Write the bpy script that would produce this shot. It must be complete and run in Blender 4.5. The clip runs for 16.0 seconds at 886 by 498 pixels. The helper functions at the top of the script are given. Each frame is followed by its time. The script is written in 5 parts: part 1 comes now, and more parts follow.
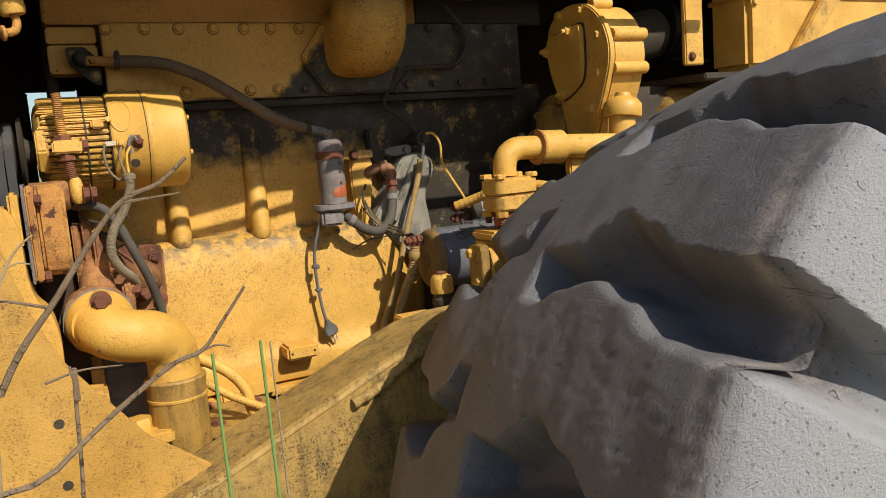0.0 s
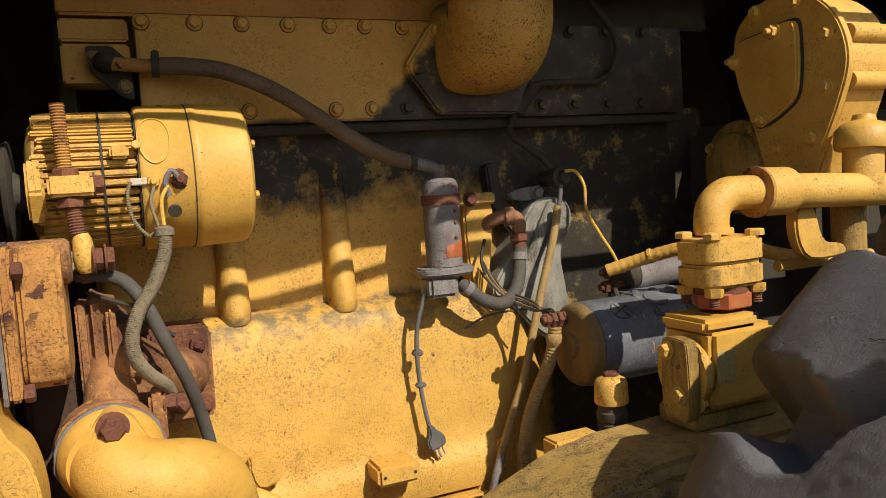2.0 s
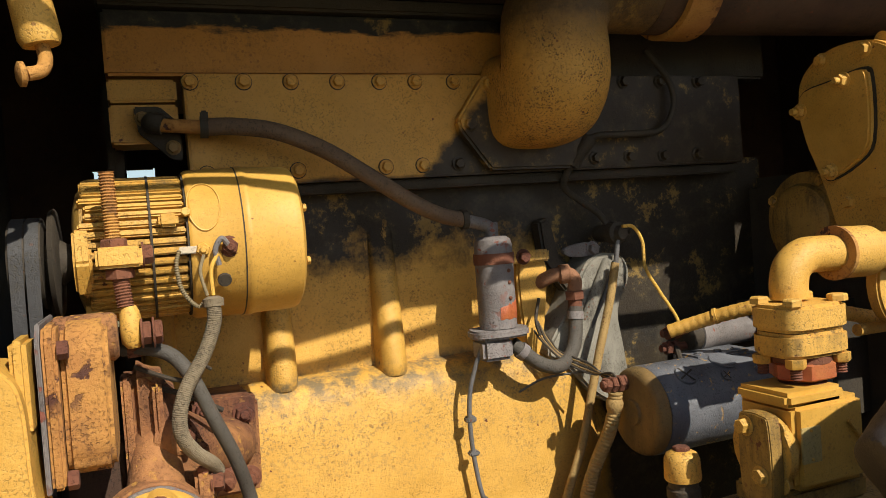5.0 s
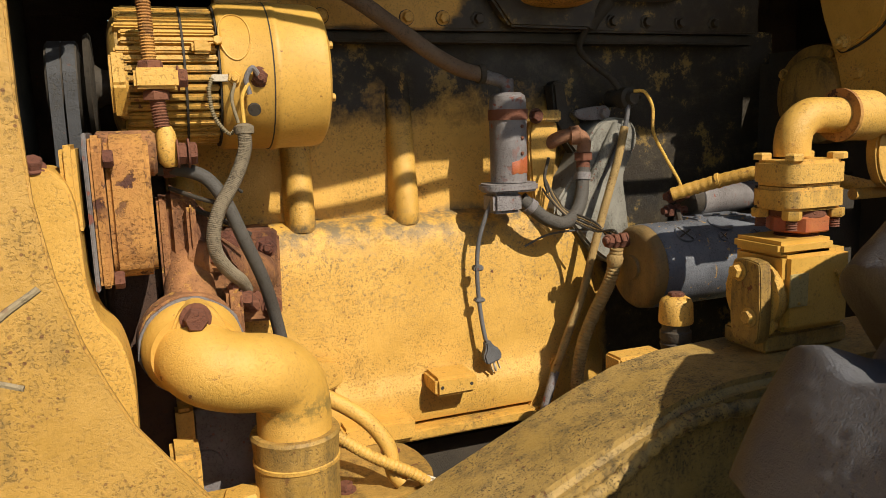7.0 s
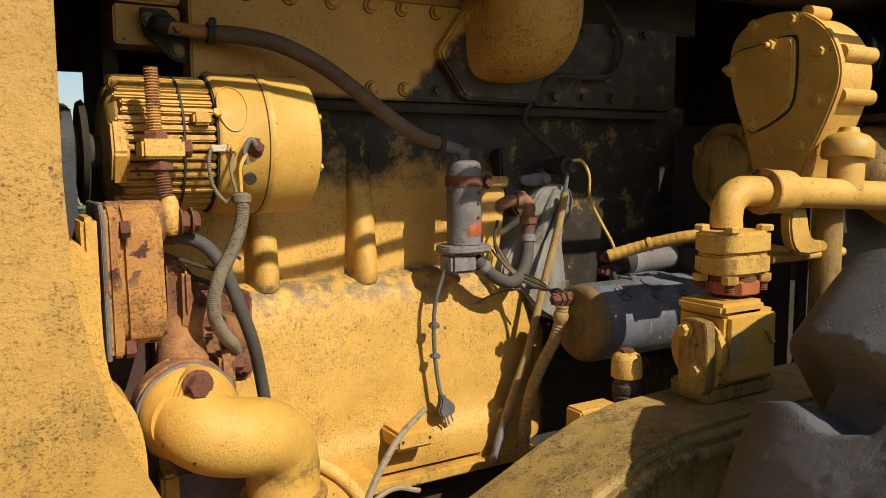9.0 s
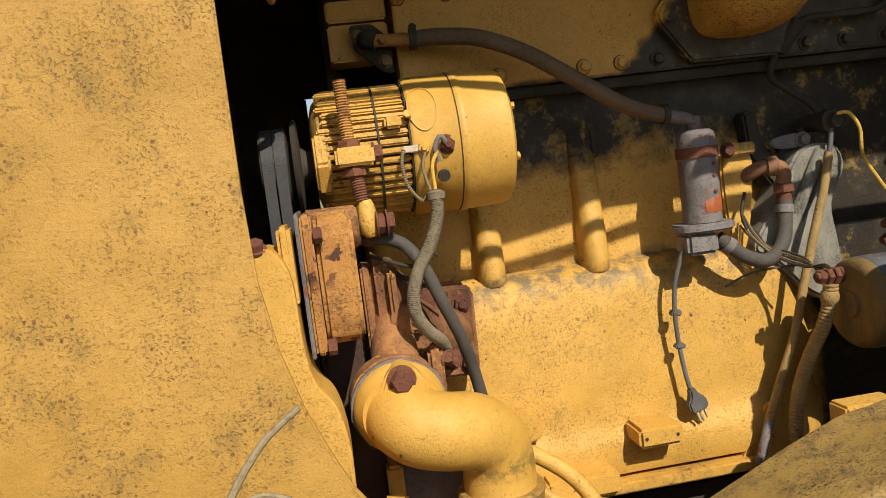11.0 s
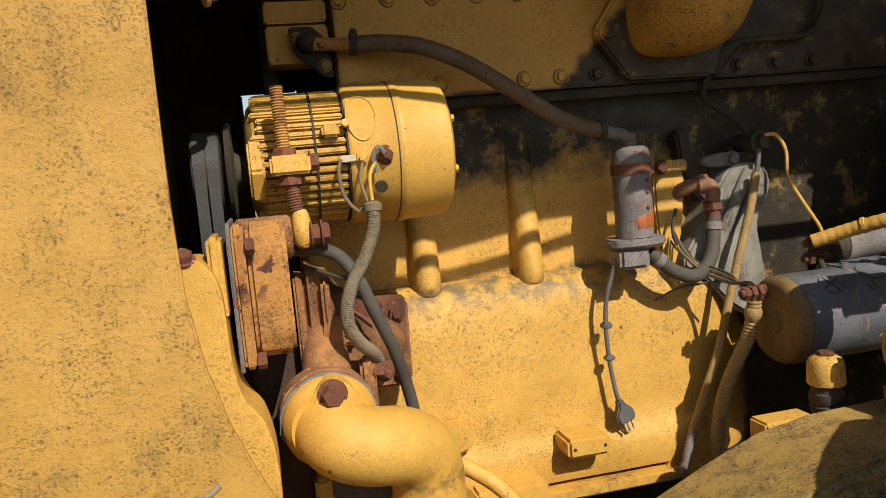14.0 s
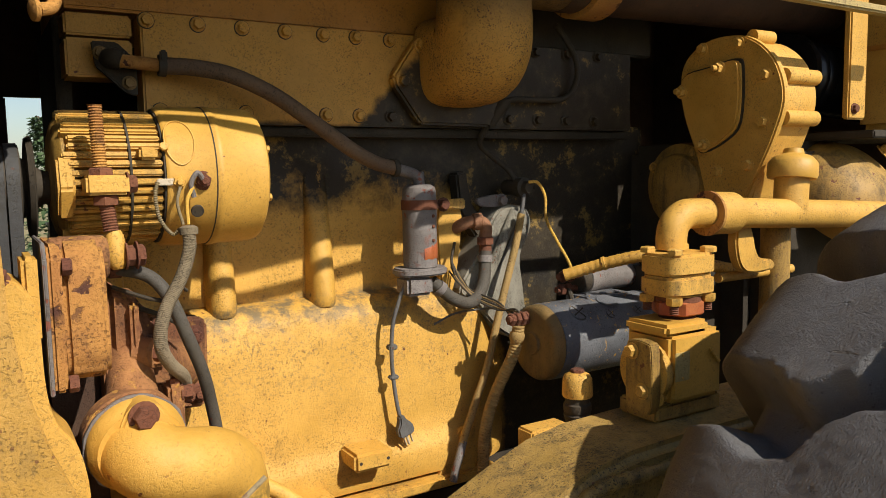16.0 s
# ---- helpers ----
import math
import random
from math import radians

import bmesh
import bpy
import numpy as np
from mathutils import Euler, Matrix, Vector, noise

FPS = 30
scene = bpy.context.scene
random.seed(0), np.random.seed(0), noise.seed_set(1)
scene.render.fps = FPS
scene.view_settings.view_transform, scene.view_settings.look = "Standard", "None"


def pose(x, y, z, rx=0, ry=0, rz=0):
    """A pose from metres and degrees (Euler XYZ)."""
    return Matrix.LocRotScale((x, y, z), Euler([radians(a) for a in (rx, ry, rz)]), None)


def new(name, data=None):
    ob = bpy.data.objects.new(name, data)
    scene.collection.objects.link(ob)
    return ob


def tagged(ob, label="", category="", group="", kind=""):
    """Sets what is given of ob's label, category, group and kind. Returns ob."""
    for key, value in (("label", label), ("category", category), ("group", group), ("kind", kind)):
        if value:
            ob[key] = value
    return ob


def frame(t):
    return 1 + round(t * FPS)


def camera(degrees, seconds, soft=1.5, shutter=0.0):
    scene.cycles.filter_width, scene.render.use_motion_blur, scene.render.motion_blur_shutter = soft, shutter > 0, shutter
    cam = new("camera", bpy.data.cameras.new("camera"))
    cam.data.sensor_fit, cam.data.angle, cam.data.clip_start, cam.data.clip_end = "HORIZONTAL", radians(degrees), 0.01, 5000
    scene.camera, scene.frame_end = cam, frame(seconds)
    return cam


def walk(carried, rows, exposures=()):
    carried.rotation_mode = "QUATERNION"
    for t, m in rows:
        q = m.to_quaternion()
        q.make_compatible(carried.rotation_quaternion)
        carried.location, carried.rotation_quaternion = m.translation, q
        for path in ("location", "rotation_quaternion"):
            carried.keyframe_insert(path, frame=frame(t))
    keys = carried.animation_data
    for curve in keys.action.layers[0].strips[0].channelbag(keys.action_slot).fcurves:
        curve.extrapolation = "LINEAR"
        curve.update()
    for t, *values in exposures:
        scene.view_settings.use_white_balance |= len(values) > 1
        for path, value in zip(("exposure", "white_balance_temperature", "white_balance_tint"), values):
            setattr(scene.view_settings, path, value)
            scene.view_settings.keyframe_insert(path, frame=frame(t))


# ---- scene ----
cam = camera(59.77, 16.0, soft=0.7)
ROWS = [
    (0.0, 0.0092, -0.0056, 1.5017, 82.37, 4.39, -27.06),
    (0.5, 0.0155, 0.2161, 1.4965, 82.39, 3.82, -24.87),
    (1.0, 0.0925, 0.3653, 1.51, 83.34, 4.03, -22.55),
    (1.5, 0.089, 0.4355, 1.5093, 83.92, 3.71, -22.95),
    (2.0, 0.068, 0.4814, 1.518, 85.46, 3.85, -23.85),
    (2.5, 0.0637, 0.488, 1.5178, 86.7, 4.29, -23.36),
    (3.0, 0.0705, 0.5049, 1.5122, 87.11, 4.87, -22.47),
    (5.5, 0.0516, 0.5374, 1.5628, 88.73, 3.46, -20.64),
    (6.0, 0.0389, 0.5269, 1.5687, 88.71, 3.1, -18.98),
    (6.5, 0.0306, 0.5158, 1.5206, 84.32, 2.77, -18.86),
    (7.0, 0.0164, 0.5016, 1.492, 80.65, 1.79, -21.52),
    (7.5, -0.0052, 0.5036, 1.4813, 79.69, 0.93, -24.55),
    (8.0, -0.042, 0.5157, 1.5009, 79.55, 0.17, -27.67),
    (8.5, -0.1261, 0.5064, 1.5153, 82.01, -0.37, -30.9),
    (9.0, -0.1195, 0.5099, 1.5291, 83.63, 0.36, -30.49),
    (9.5, -0.0968, 0.5047, 1.521, 84.25, 1.94, -27.05),
    (10.0, -0.0408, 0.5012, 1.5109, 84.33, 4.9, -19.08),
    (12.5, 0.0198, 0.5004, 1.5196, 84.84, 6.67, -4.47),
    (13.0, 0.0172, 0.4952, 1.5224, 84.86, 6.68, -4.8),
    (13.5, 0.0167, 0.4983, 1.5216, 84.58, 6.58, -6.31),
    (14.0, 0.0107, 0.5092, 1.5319, 83.69, 5.1, -13.12),
    (14.5, -0.0062, 0.5076, 1.5425, 82.39, 3.26, -24.05),
    (15.0, -0.0439, 0.503, 1.5556, 82.2, 2.0, -31.27),
    (15.5, -0.0598, 0.4853, 1.5817, 83.79, 1.67, -32.42),
    (16.0, -0.0861, 0.4685, 1.5543, 84.22, 0.97, -31.56),
]
EXPOSURES = [(0.0, 0.15), (2.5, 0.19), (5.5, 0.24), (7.5, 0.13), (9.0, 0.13), (12.5, 0.08), (13.5, 0.08), (14.5, 0.13), (16.0, 0.17)]
walk(cam, [(t, pose(*p)) for t, *p in ROWS], EXPOSURES)

# ---- world and sun ----
SUN_DIR = Vector((-0.33, 1.0, -0.95)).normalized()
world = bpy.data.worlds.new("world")
scene.world = world
world.use_nodes = True
wn = world.node_tree
sky = wn.nodes.new("ShaderNodeTexSky")
sky.sky_type = "NISHITA"
sky.sun_disc = False
sky.sun_elevation = math.asin(-SUN_DIR.z)
sky.sun_rotation = math.atan2(-SUN_DIR.x, -SUN_DIR.y)
wn.links.new(sky.outputs[0], wn.nodes["Background"].inputs[0])
wn.nodes["Background"].inputs[1].default_value = 0.100
sun = new("sun", bpy.data.lights.new("sun", "SUN"))
sun.data.energy = 5.0
sun.data.angle = radians(0.5)
sun.data.color = (1.0, 0.92, 0.80)
sun.rotation_euler = SUN_DIR.to_track_quat("-Z", "Y").to_euler()

# ---- materials ----
def nodes_of(name):
    m = bpy.data.materials.new(name)
    m.use_nodes = True
    t = m.node_tree
    return m, t, t.nodes["Principled BSDF"]


def noise_tex(t, scale, detail=6.0, rough=0.6, vec=None):
    n = t.nodes.new("ShaderNodeTexNoise")
    n.inputs["Scale"].default_value = scale
    n.inputs["Detail"].default_value = detail
    n.inputs["Roughness"].default_value = rough
    if vec is not None:
        t.links.new(vec, n.inputs["Vector"])
    return n.outputs["Fac"]


def ramp(t, fac, a, b, ca=(0, 0, 0, 1), cb=(1, 1, 1, 1)):
    r = t.nodes.new("ShaderNodeValToRGB")
    r.color_ramp.elements[0].position, r.color_ramp.elements[1].position = a, b
    r.color_ramp.elements[0].color, r.color_ramp.elements[1].color = ca, cb
    t.links.new(fac, r.inputs[0])
    return r.outputs[0]


def mix(t, fac, a, b):
    m = t.nodes.new("ShaderNodeMix")
    m.data_type = "RGBA"
    for sock, v in ((m.inputs[0], fac), (m.inputs[6], a), (m.inputs[7], b)):
        if isinstance(v, bpy.types.NodeSocket):
            t.links.new(v, sock)
        else:
            sock.default_value = v if sock is m.inputs[0] else (*v, 1.0)
    return m.outputs[2]


def maths(t, op, a, b=0.0):
    m = t.nodes.new("ShaderNodeMath")
    m.operation = op
    for i, v in enumerate((a, b)):
        if isinstance(v, bpy.types.NodeSocket):
            t.links.new(v, m.inputs[i])
        else:
            m.inputs[i].default_value = v
    return m.outputs[0]


def place_of(t):
    g = t.nodes.new("ShaderNodeNewGeometry")
    return g.outputs["Position"]


def stretched(t, vec, s):
    m = t.nodes.new("ShaderNodeMapping")
    m.inputs["Scale"].default_value = s
    t.links.new(vec, m.inputs["Vector"])
    return m.outputs[0]


def bump(t, bsdf, height, strength=0.3, dist=0.002):
    b = t.nodes.new("ShaderNodeBump")
    b.inputs["Strength"].default_value = strength
    b.inputs["Distance"].default_value = dist
    t.links.new(height, b.inputs["Height"])
    t.links.new(b.outputs[0], bsdf.inputs["Normal"])


def dots(t, scale, size, vec):
    """Small round flecks of uneven size, about one in three cells."""
    v = t.nodes.new("ShaderNodeTexVoronoi")
    v.inputs["Scale"].default_value = scale
    t.links.new(vec, v.inputs["Vector"])
    big = ramp(t, v.outputs["Color"], 0.45, 0.95)
    return span(t, maths(t, "SUBTRACT", v.outputs["Distance"], maths(t, "MULTIPLY", big, size)), 0.02, -0.04)


def span(t, v, a, b):
    """0 at a and 1 at b, clamped, rising or falling."""
    r = t.nodes.new("ShaderNodeMapRange")
    r.inputs[1].default_value, r.inputs[2].default_value = a, b
    t.links.new(v, r.inputs[0])
    return r.outputs[0]


YELLOW = (0.56, 0.312, 0.050)


def paint(name, base=YELLOW, pale=None, dirt=(0.10, 0.075, 0.03), rust=(0.14, 0.045, 0.018),
          dirt_at=0.60, rust_at=0.68, rough=0.5, grain=0.35, oil=None, specks=0.5, dust=None,
          soak_dark=(0.009, 0.0075, 0.005), soak_pale=(0.050, 0.040, 0.022)):
    """Old weathered machine paint: faded patches, grime, rust specks; oil: a function masking in the soak colours."""
    m, t, b = nodes_of(name)
    p = place_of(t)
    pale = pale or tuple(min(1.0, c * 1.22 + 0.02) for c in base)
    big = noise_tex(t, 9.0, 5, 0.6, p)
    col = mix(t, ramp(t, big, 0.35, 0.68), base, pale)
    tone = noise_tex(t, 60.0, 4, 0.6, p)
    col = mix(t, maths(t, "MULTIPLY", ramp(t, tone, 0.45, 0.75), 0.22), col, tuple(c * 0.72 for c in base))
    streak = noise_tex(t, 1.0, 6, 0.7, stretched(t, p, (55, 55, 11)))
    patch = noise_tex(t, 14.0, 8, 0.72, p)
    grime = maths(t, "MULTIPLY", ramp(t, streak, 0.42, 0.75), ramp(t, patch, dirt_at - 0.08, dirt_at + 0.10))
    col = mix(t, grime, col, dirt)
    fine = noise_tex(t, 330.0, 3, 0.65, p)
    speck = maths(t, "MULTIPLY", ramp(t, fine, 0.53, 0.62), ramp(t, patch, 0.36, 0.60))
    col = mix(t, maths(t, "MULTIPLY", speck, specks), col, tuple(0.5 * c for c in dirt))
    mid = noise_tex(t, 48.0, 8, 0.75, p)
    col = mix(t, maths(t, "MULTIPLY", ramp(t, mid, 0.57, 0.68), 0.30 * specks), col, dirt)
    spot = maths(t, "MULTIPLY", dots(t, 120.0, 0.30, p), ramp(t, patch, 0.40, 0.55))
    col = mix(t, maths(t, "MULTIPLY", spot, min(1.0, 1.4 * specks)), col, rust)
    chip = noise_tex(t, 75.0, 5, 0.55, p)
    chips = maths(t, "MULTIPLY", ramp(t, chip, rust_at, rust_at + 0.03), ramp(t, noise_tex(t, 17.0, 3, 0.5, p), 0.45, 0.6))
    col = mix(t, chips, col, rust)
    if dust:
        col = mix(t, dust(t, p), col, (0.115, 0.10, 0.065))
    if oil:
        soak = mix(t, ramp(t, noise_tex(t, 26.0, 8, 0.75, p), 0.48, 0.66), soak_dark, soak_pale)
        soak = mix(t, ramp(t, noise_tex(t, 13.0, 8, 0.78, p), 0.57, 0.63), soak, (0.24, 0.15, 0.033))
        col = mix(t, oil(t, p), col, soak)
    t.links.new(col, b.inputs["Base Color"])
    rr = maths(t, "ADD", maths(t, "MULTIPLY", patch, 0.40), rough - 0.12)
    t.links.new(rr, b.inputs["Roughness"])
    h = maths(t, "ADD", maths(t, "MULTIPLY", noise_tex(t, 170.0, 8, 0.7, p), 0.9), maths(t, "MULTIPLY", maths(t, "ADD", chips, speck), -0.4))
    bump(t, b, h, min(1.0, grain * 1.7), 0.0018)
    return m


def axis_of(t, p, i):
    s = t.nodes.new("ShaderNodeSeparateXYZ")
    t.links.new(p, s.inputs[0])
    return s.outputs[i]


def block_oil_shade(t, p):
    """Oil under the cover and over the rear end, with the shade there painted in."""
    x, z = axis_of(t, p, 0), axis_of(t, p, 2)
    n = noise_tex(t, 16.0, 8, 0.7, p)
    n2 = noise_tex(t, 1.0, 7, 0.7, stretched(t, p, (40, 40, 9)))
    a = span(t, maths(t, "ADD", z, maths(t, "MULTIPLY", n, 0.20)), 1.585, 1.640)
    c = maths(t, "MULTIPLY", span(t, maths(t, "ADD", z, maths(t, "MULTIPLY", n, 0.10)), 1.41, 1.46), span(t, maths(t, "ADD", x, maths(t, "MULTIPLY", n, 0.14)), 0.72, 0.77))
    under = span(t, maths(t, "ADD", z, maths(t, "MULTIPLY", n2, 0.07)), 1.585, 1.62)
    bare = span(t, n2, 0.66, 0.60)
    e = maths(t, "MAXIMUM", maths(t, "MAXIMUM", maths(t, "MULTIPLY", a, bare), maths(t, "MULTIPLY", c, span(t, n, 0.72, 0.64))), maths(t, "MAXIMUM", under, span(t, maths(t, "ADD", x, maths(t, "MULTIPLY", n, 0.05)), 0.785, 0.805)))
    return maths(t, "MULTIPLY", e, 0.975)


def cover_oil(t, p):
    x, z = axis_of(t, p, 0), axis_of(t, p, 2)
    n = noise_tex(t, 22.0, 6, 0.6, p)
    line = maths(t, "SUBTRACT", x, maths(t, "MULTIPLY", maths(t, "SUBTRACT", z, 1.64), 0.9))
    right = span(t, maths(t, "ADD", line, maths(t, "MULTIPLY", n, 0.06)), 0.485, 0.500)
    low = span(t, maths(t, "ADD", z, maths(t, "MULTIPLY", n, -0.02)), 1.625, 1.618)
    return maths(t, "MULTIPLY", maths(t, "MAXIMUM", right, low), 0.96)


M_YEL = paint("yellow_paint", dirt_at=0.65, specks=0.45)
# darker yellow for grimy parts, and for parts whose shade is painted in
M_GRIME_SHADE = paint("yellow_paint_grime_and_shade", base=(0.36, 0.21, 0.04), dirt=(0.05, 0.036, 0.018), dirt_at=0.44, rust_at=0.62)
M_YEL_CLEAN = paint("yellow_paint_smooth", dirt_at=0.66, rust_at=0.72, grain=0.18, rough=0.45, specks=0.22)
M_YEL_DIRTY = paint("yellow_paint_grimy", dirt_at=0.50, rust_at=0.64, dirt=(0.07, 0.06, 0.035))


def underside_moss(t, p):
    """Moss and grime along the underside of the elbow pipe."""
    n = noise_tex(t, 45.0, 7, 0.75, p)
    low = span(t, maths(t, "ADD", axis_of(t, p, 2), maths(t, "MULTIPLY", n, 0.05)), 1.235, 1.205)
    return maths(t, "MULTIPLY", maths(t, "MULTIPLY", low, span(t, axis_of(t, p, 2), 1.165, 1.185)), ramp(t, n, 0.46, 0.56))


M_ELBOW = paint("yellow_pipe_paint", oil=underside_moss, dirt_at=0.68, rust_at=0.66, grain=0.32, specks=0.20, soak_dark=(0.10, 0.085, 0.03), soak_pale=(0.20, 0.15, 0.045))
M_PANEL = paint("yellow_sheet_faded", base=(0.43, 0.235, 0.038), dirt_at=0.56, dirt=(0.17, 0.11, 0.035), rust_at=0.74, grain=0.45, specks=0.5)


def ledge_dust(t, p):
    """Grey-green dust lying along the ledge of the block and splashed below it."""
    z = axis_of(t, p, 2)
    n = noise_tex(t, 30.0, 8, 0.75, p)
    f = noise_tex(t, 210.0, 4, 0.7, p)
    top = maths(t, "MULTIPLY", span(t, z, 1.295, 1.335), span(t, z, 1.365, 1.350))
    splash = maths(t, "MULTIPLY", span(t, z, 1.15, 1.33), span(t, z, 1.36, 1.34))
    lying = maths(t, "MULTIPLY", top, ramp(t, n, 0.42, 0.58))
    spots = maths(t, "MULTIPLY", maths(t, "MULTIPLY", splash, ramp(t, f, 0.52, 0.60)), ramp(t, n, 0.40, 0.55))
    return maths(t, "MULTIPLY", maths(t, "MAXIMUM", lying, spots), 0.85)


M_BLOCK = paint("yellow_cast_oil_and_shade", oil=block_oil_shade, dust=ledge_dust, dirt_at=0.66, grain=0.42, specks=0.42)
M_BELT = paint("black_belt_rubber", base=(0.028, 0.028, 0.029), pale=(0.05, 0.05, 0.05), rust_at=0.85, rough=0.6)
M_COVER = paint("yellow_cover_oily", base=(0.54, 0.28, 0.04), oil=cover_oil, dirt_at=0.66, grain=0.2, specks=0.45)


def housing_soot(t, p):
    """Soot that crept down from the top edge of the rocker housing."""
    n = noise_tex(t, 1.0, 7, 0.65, stretched(t, p, (9, 9, 30)))
    edge = span(t, maths(t, "ADD", axis_of(t, p, 2), maths(t, "MULTIPLY", n, 0.05)), 1.866, 1.872)
    crack = maths(t, "MULTIPLY", span(t, noise_tex(t, 1.0, 6, 0.7, stretched(t, p, (34, 34, 12))), 0.70, 0.72), 0.8)
    return maths(t, "MAXIMUM", edge, crack)


def exhaust_soot(t, p):
    """Burnt paint on the hot upper part of the exhaust elbow."""
    n = noise_tex(t, 20.0, 7, 0.7, p)
    return maths(t, "MULTIPLY", span(t, maths(t, "ADD", axis_of(t, p, 2), maths(t, "MULTIPLY", n, 0.06)), 1.800, 1.865), 0.93)


M_ORANGE = paint("orange_paint_sooty", base=(0.50, 0.22, 0.03), oil=housing_soot, dirt_at=0.62, specks=0.3)
M_EXHAUST = paint("yellow_burnt_cast", base=(0.54, 0.28, 0.045), oil=exhaust_soot, specks=0.9, grain=0.7, soak_dark=(0.07, 0.042, 0.018), soak_pale=(0.15, 0.085, 0.03))
M_RUST = paint("brown_cast_rust", base=(0.15, 0.055, 0.028), pale=(0.46, 0.215, 0.070), dirt=(0.045, 0.020, 0.013), rust=(0.46, 0.235, 0.05), dirt_at=0.47, rust_at=0.59, rough=0.8, grain=0.9)
M_BEAM = paint("yellow_frame_mossy", base=(0.36, 0.225, 0.055), dirt=(0.045, 0.038, 0.026), dirt_at=0.46, rust_at=0.66, grain=0.7, specks=0.85)
M_RUSTY = paint("rust_over_yellow", base=(0.38, 0.165, 0.042), pale=(0.56, 0.29, 0.06), dirt=(0.09, 0.035, 0.02), rust=(0.075, 0.026, 0.014), dirt_at=0.55, rust_at=0.56, rough=0.75, grain=0.8)
M_BOLT_RUST = paint("rusty_bolt", base=(0.13, 0.045, 0.025), pale=(0.20, 0.075, 0.035), dirt=(0.04, 0.02, 0.015), rough=0.8, grain=0.8)
M_BLACK = paint("black_starter_paint", base=(0.095, 0.10, 0.112), pale=(0.18, 0.187, 0.20), dirt=(0.02, 0.018, 0.015), rust=(0.5, 0.29, 0.06), rust_at=0.63, rough=0.42)
M_GREY = paint("grey_metal_weathered", base=(0.115, 0.10, 0.092), pale=(0.27, 0.245, 0.23), dirt=(0.07, 0.05, 0.045), rust=(0.20, 0.06, 0.035), rust_at=0.60, rough=0.6)
# near-black for sooty parts, hole discs and pieces deep in the bay
M_SOOT_DARK = paint("soot_and_recess_dark", base=(0.035, 0.028, 0.018), pale=(0.06, 0.045, 0.028), dirt=(0.012, 0.01, 0.008), rust=(0.07, 0.035, 0.015), rough=0.7)
M_DARKRUST = paint("dark_rusty_sheet", base=(0.060, 0.030, 0.018), pale=(0.10, 0.055, 0.03), dirt=(0.02, 0.015, 0.01), rough=0.8)
M_RED = paint("red_paint", base=(0.34, 0.05, 0.02), pale=(0.46, 0.17, 0.05), rust=(0.25, 0.1, 0.04))
M_HOSE = paint("grey_rubber_hose", base=(0.055, 0.049, 0.040), pale=(0.10, 0.088, 0.07), dirt=(0.07, 0.055, 0.04), rust_at=0.8, rough=0.65)
M_HOSE_BROWN = paint("brown_rubber_hose", base=(0.115, 0.070, 0.040), pale=(0.18, 0.115, 0.066), dirt=(0.03, 0.022, 0.015), rust_at=0.8, rough=0.7)
M_LOOM = paint("woven_cable_sleeve", base=(0.16, 0.125, 0.075), pale=(0.24, 0.19, 0.12), dirt=(0.09, 0.07, 0.045), rust_at=0.8, rough=0.9, grain=0.9)
M_TAN = paint("tan_dusty_conduit", base=(0.30, 0.19, 0.065), pale=(0.44, 0.29, 0.10), rust_at=0.8, rough=0.75)
M_CAPBROWN = paint("dull_brown_cap", base=(0.19, 0.115, 0.036), pale=(0.29, 0.18, 0.055), dirt_at=0.47, rough=0.6)
M_FITTING = paint("rusty_fitting", base=(0.20, 0.085, 0.04), pale=(0.31, 0.15, 0.075), rough=0.75, grain=0.6)
M_GREYDARK = paint("grey_dusty_casting", base=(0.20, 0.185, 0.145), pale=(0.33, 0.31, 0.25), dirt=(0.04, 0.034, 0.025), dirt_at=0.50, rough=0.8)
M_CORD = paint("dark_grey_cord", base=(0.10, 0.098, 0.095), pale=(0.16, 0.155, 0.15), rust_at=0.85, rough=0.6)
M_WIRE = paint("yellow_wire", base=(0.62, 0.36, 0.05), rust_at=0.75)


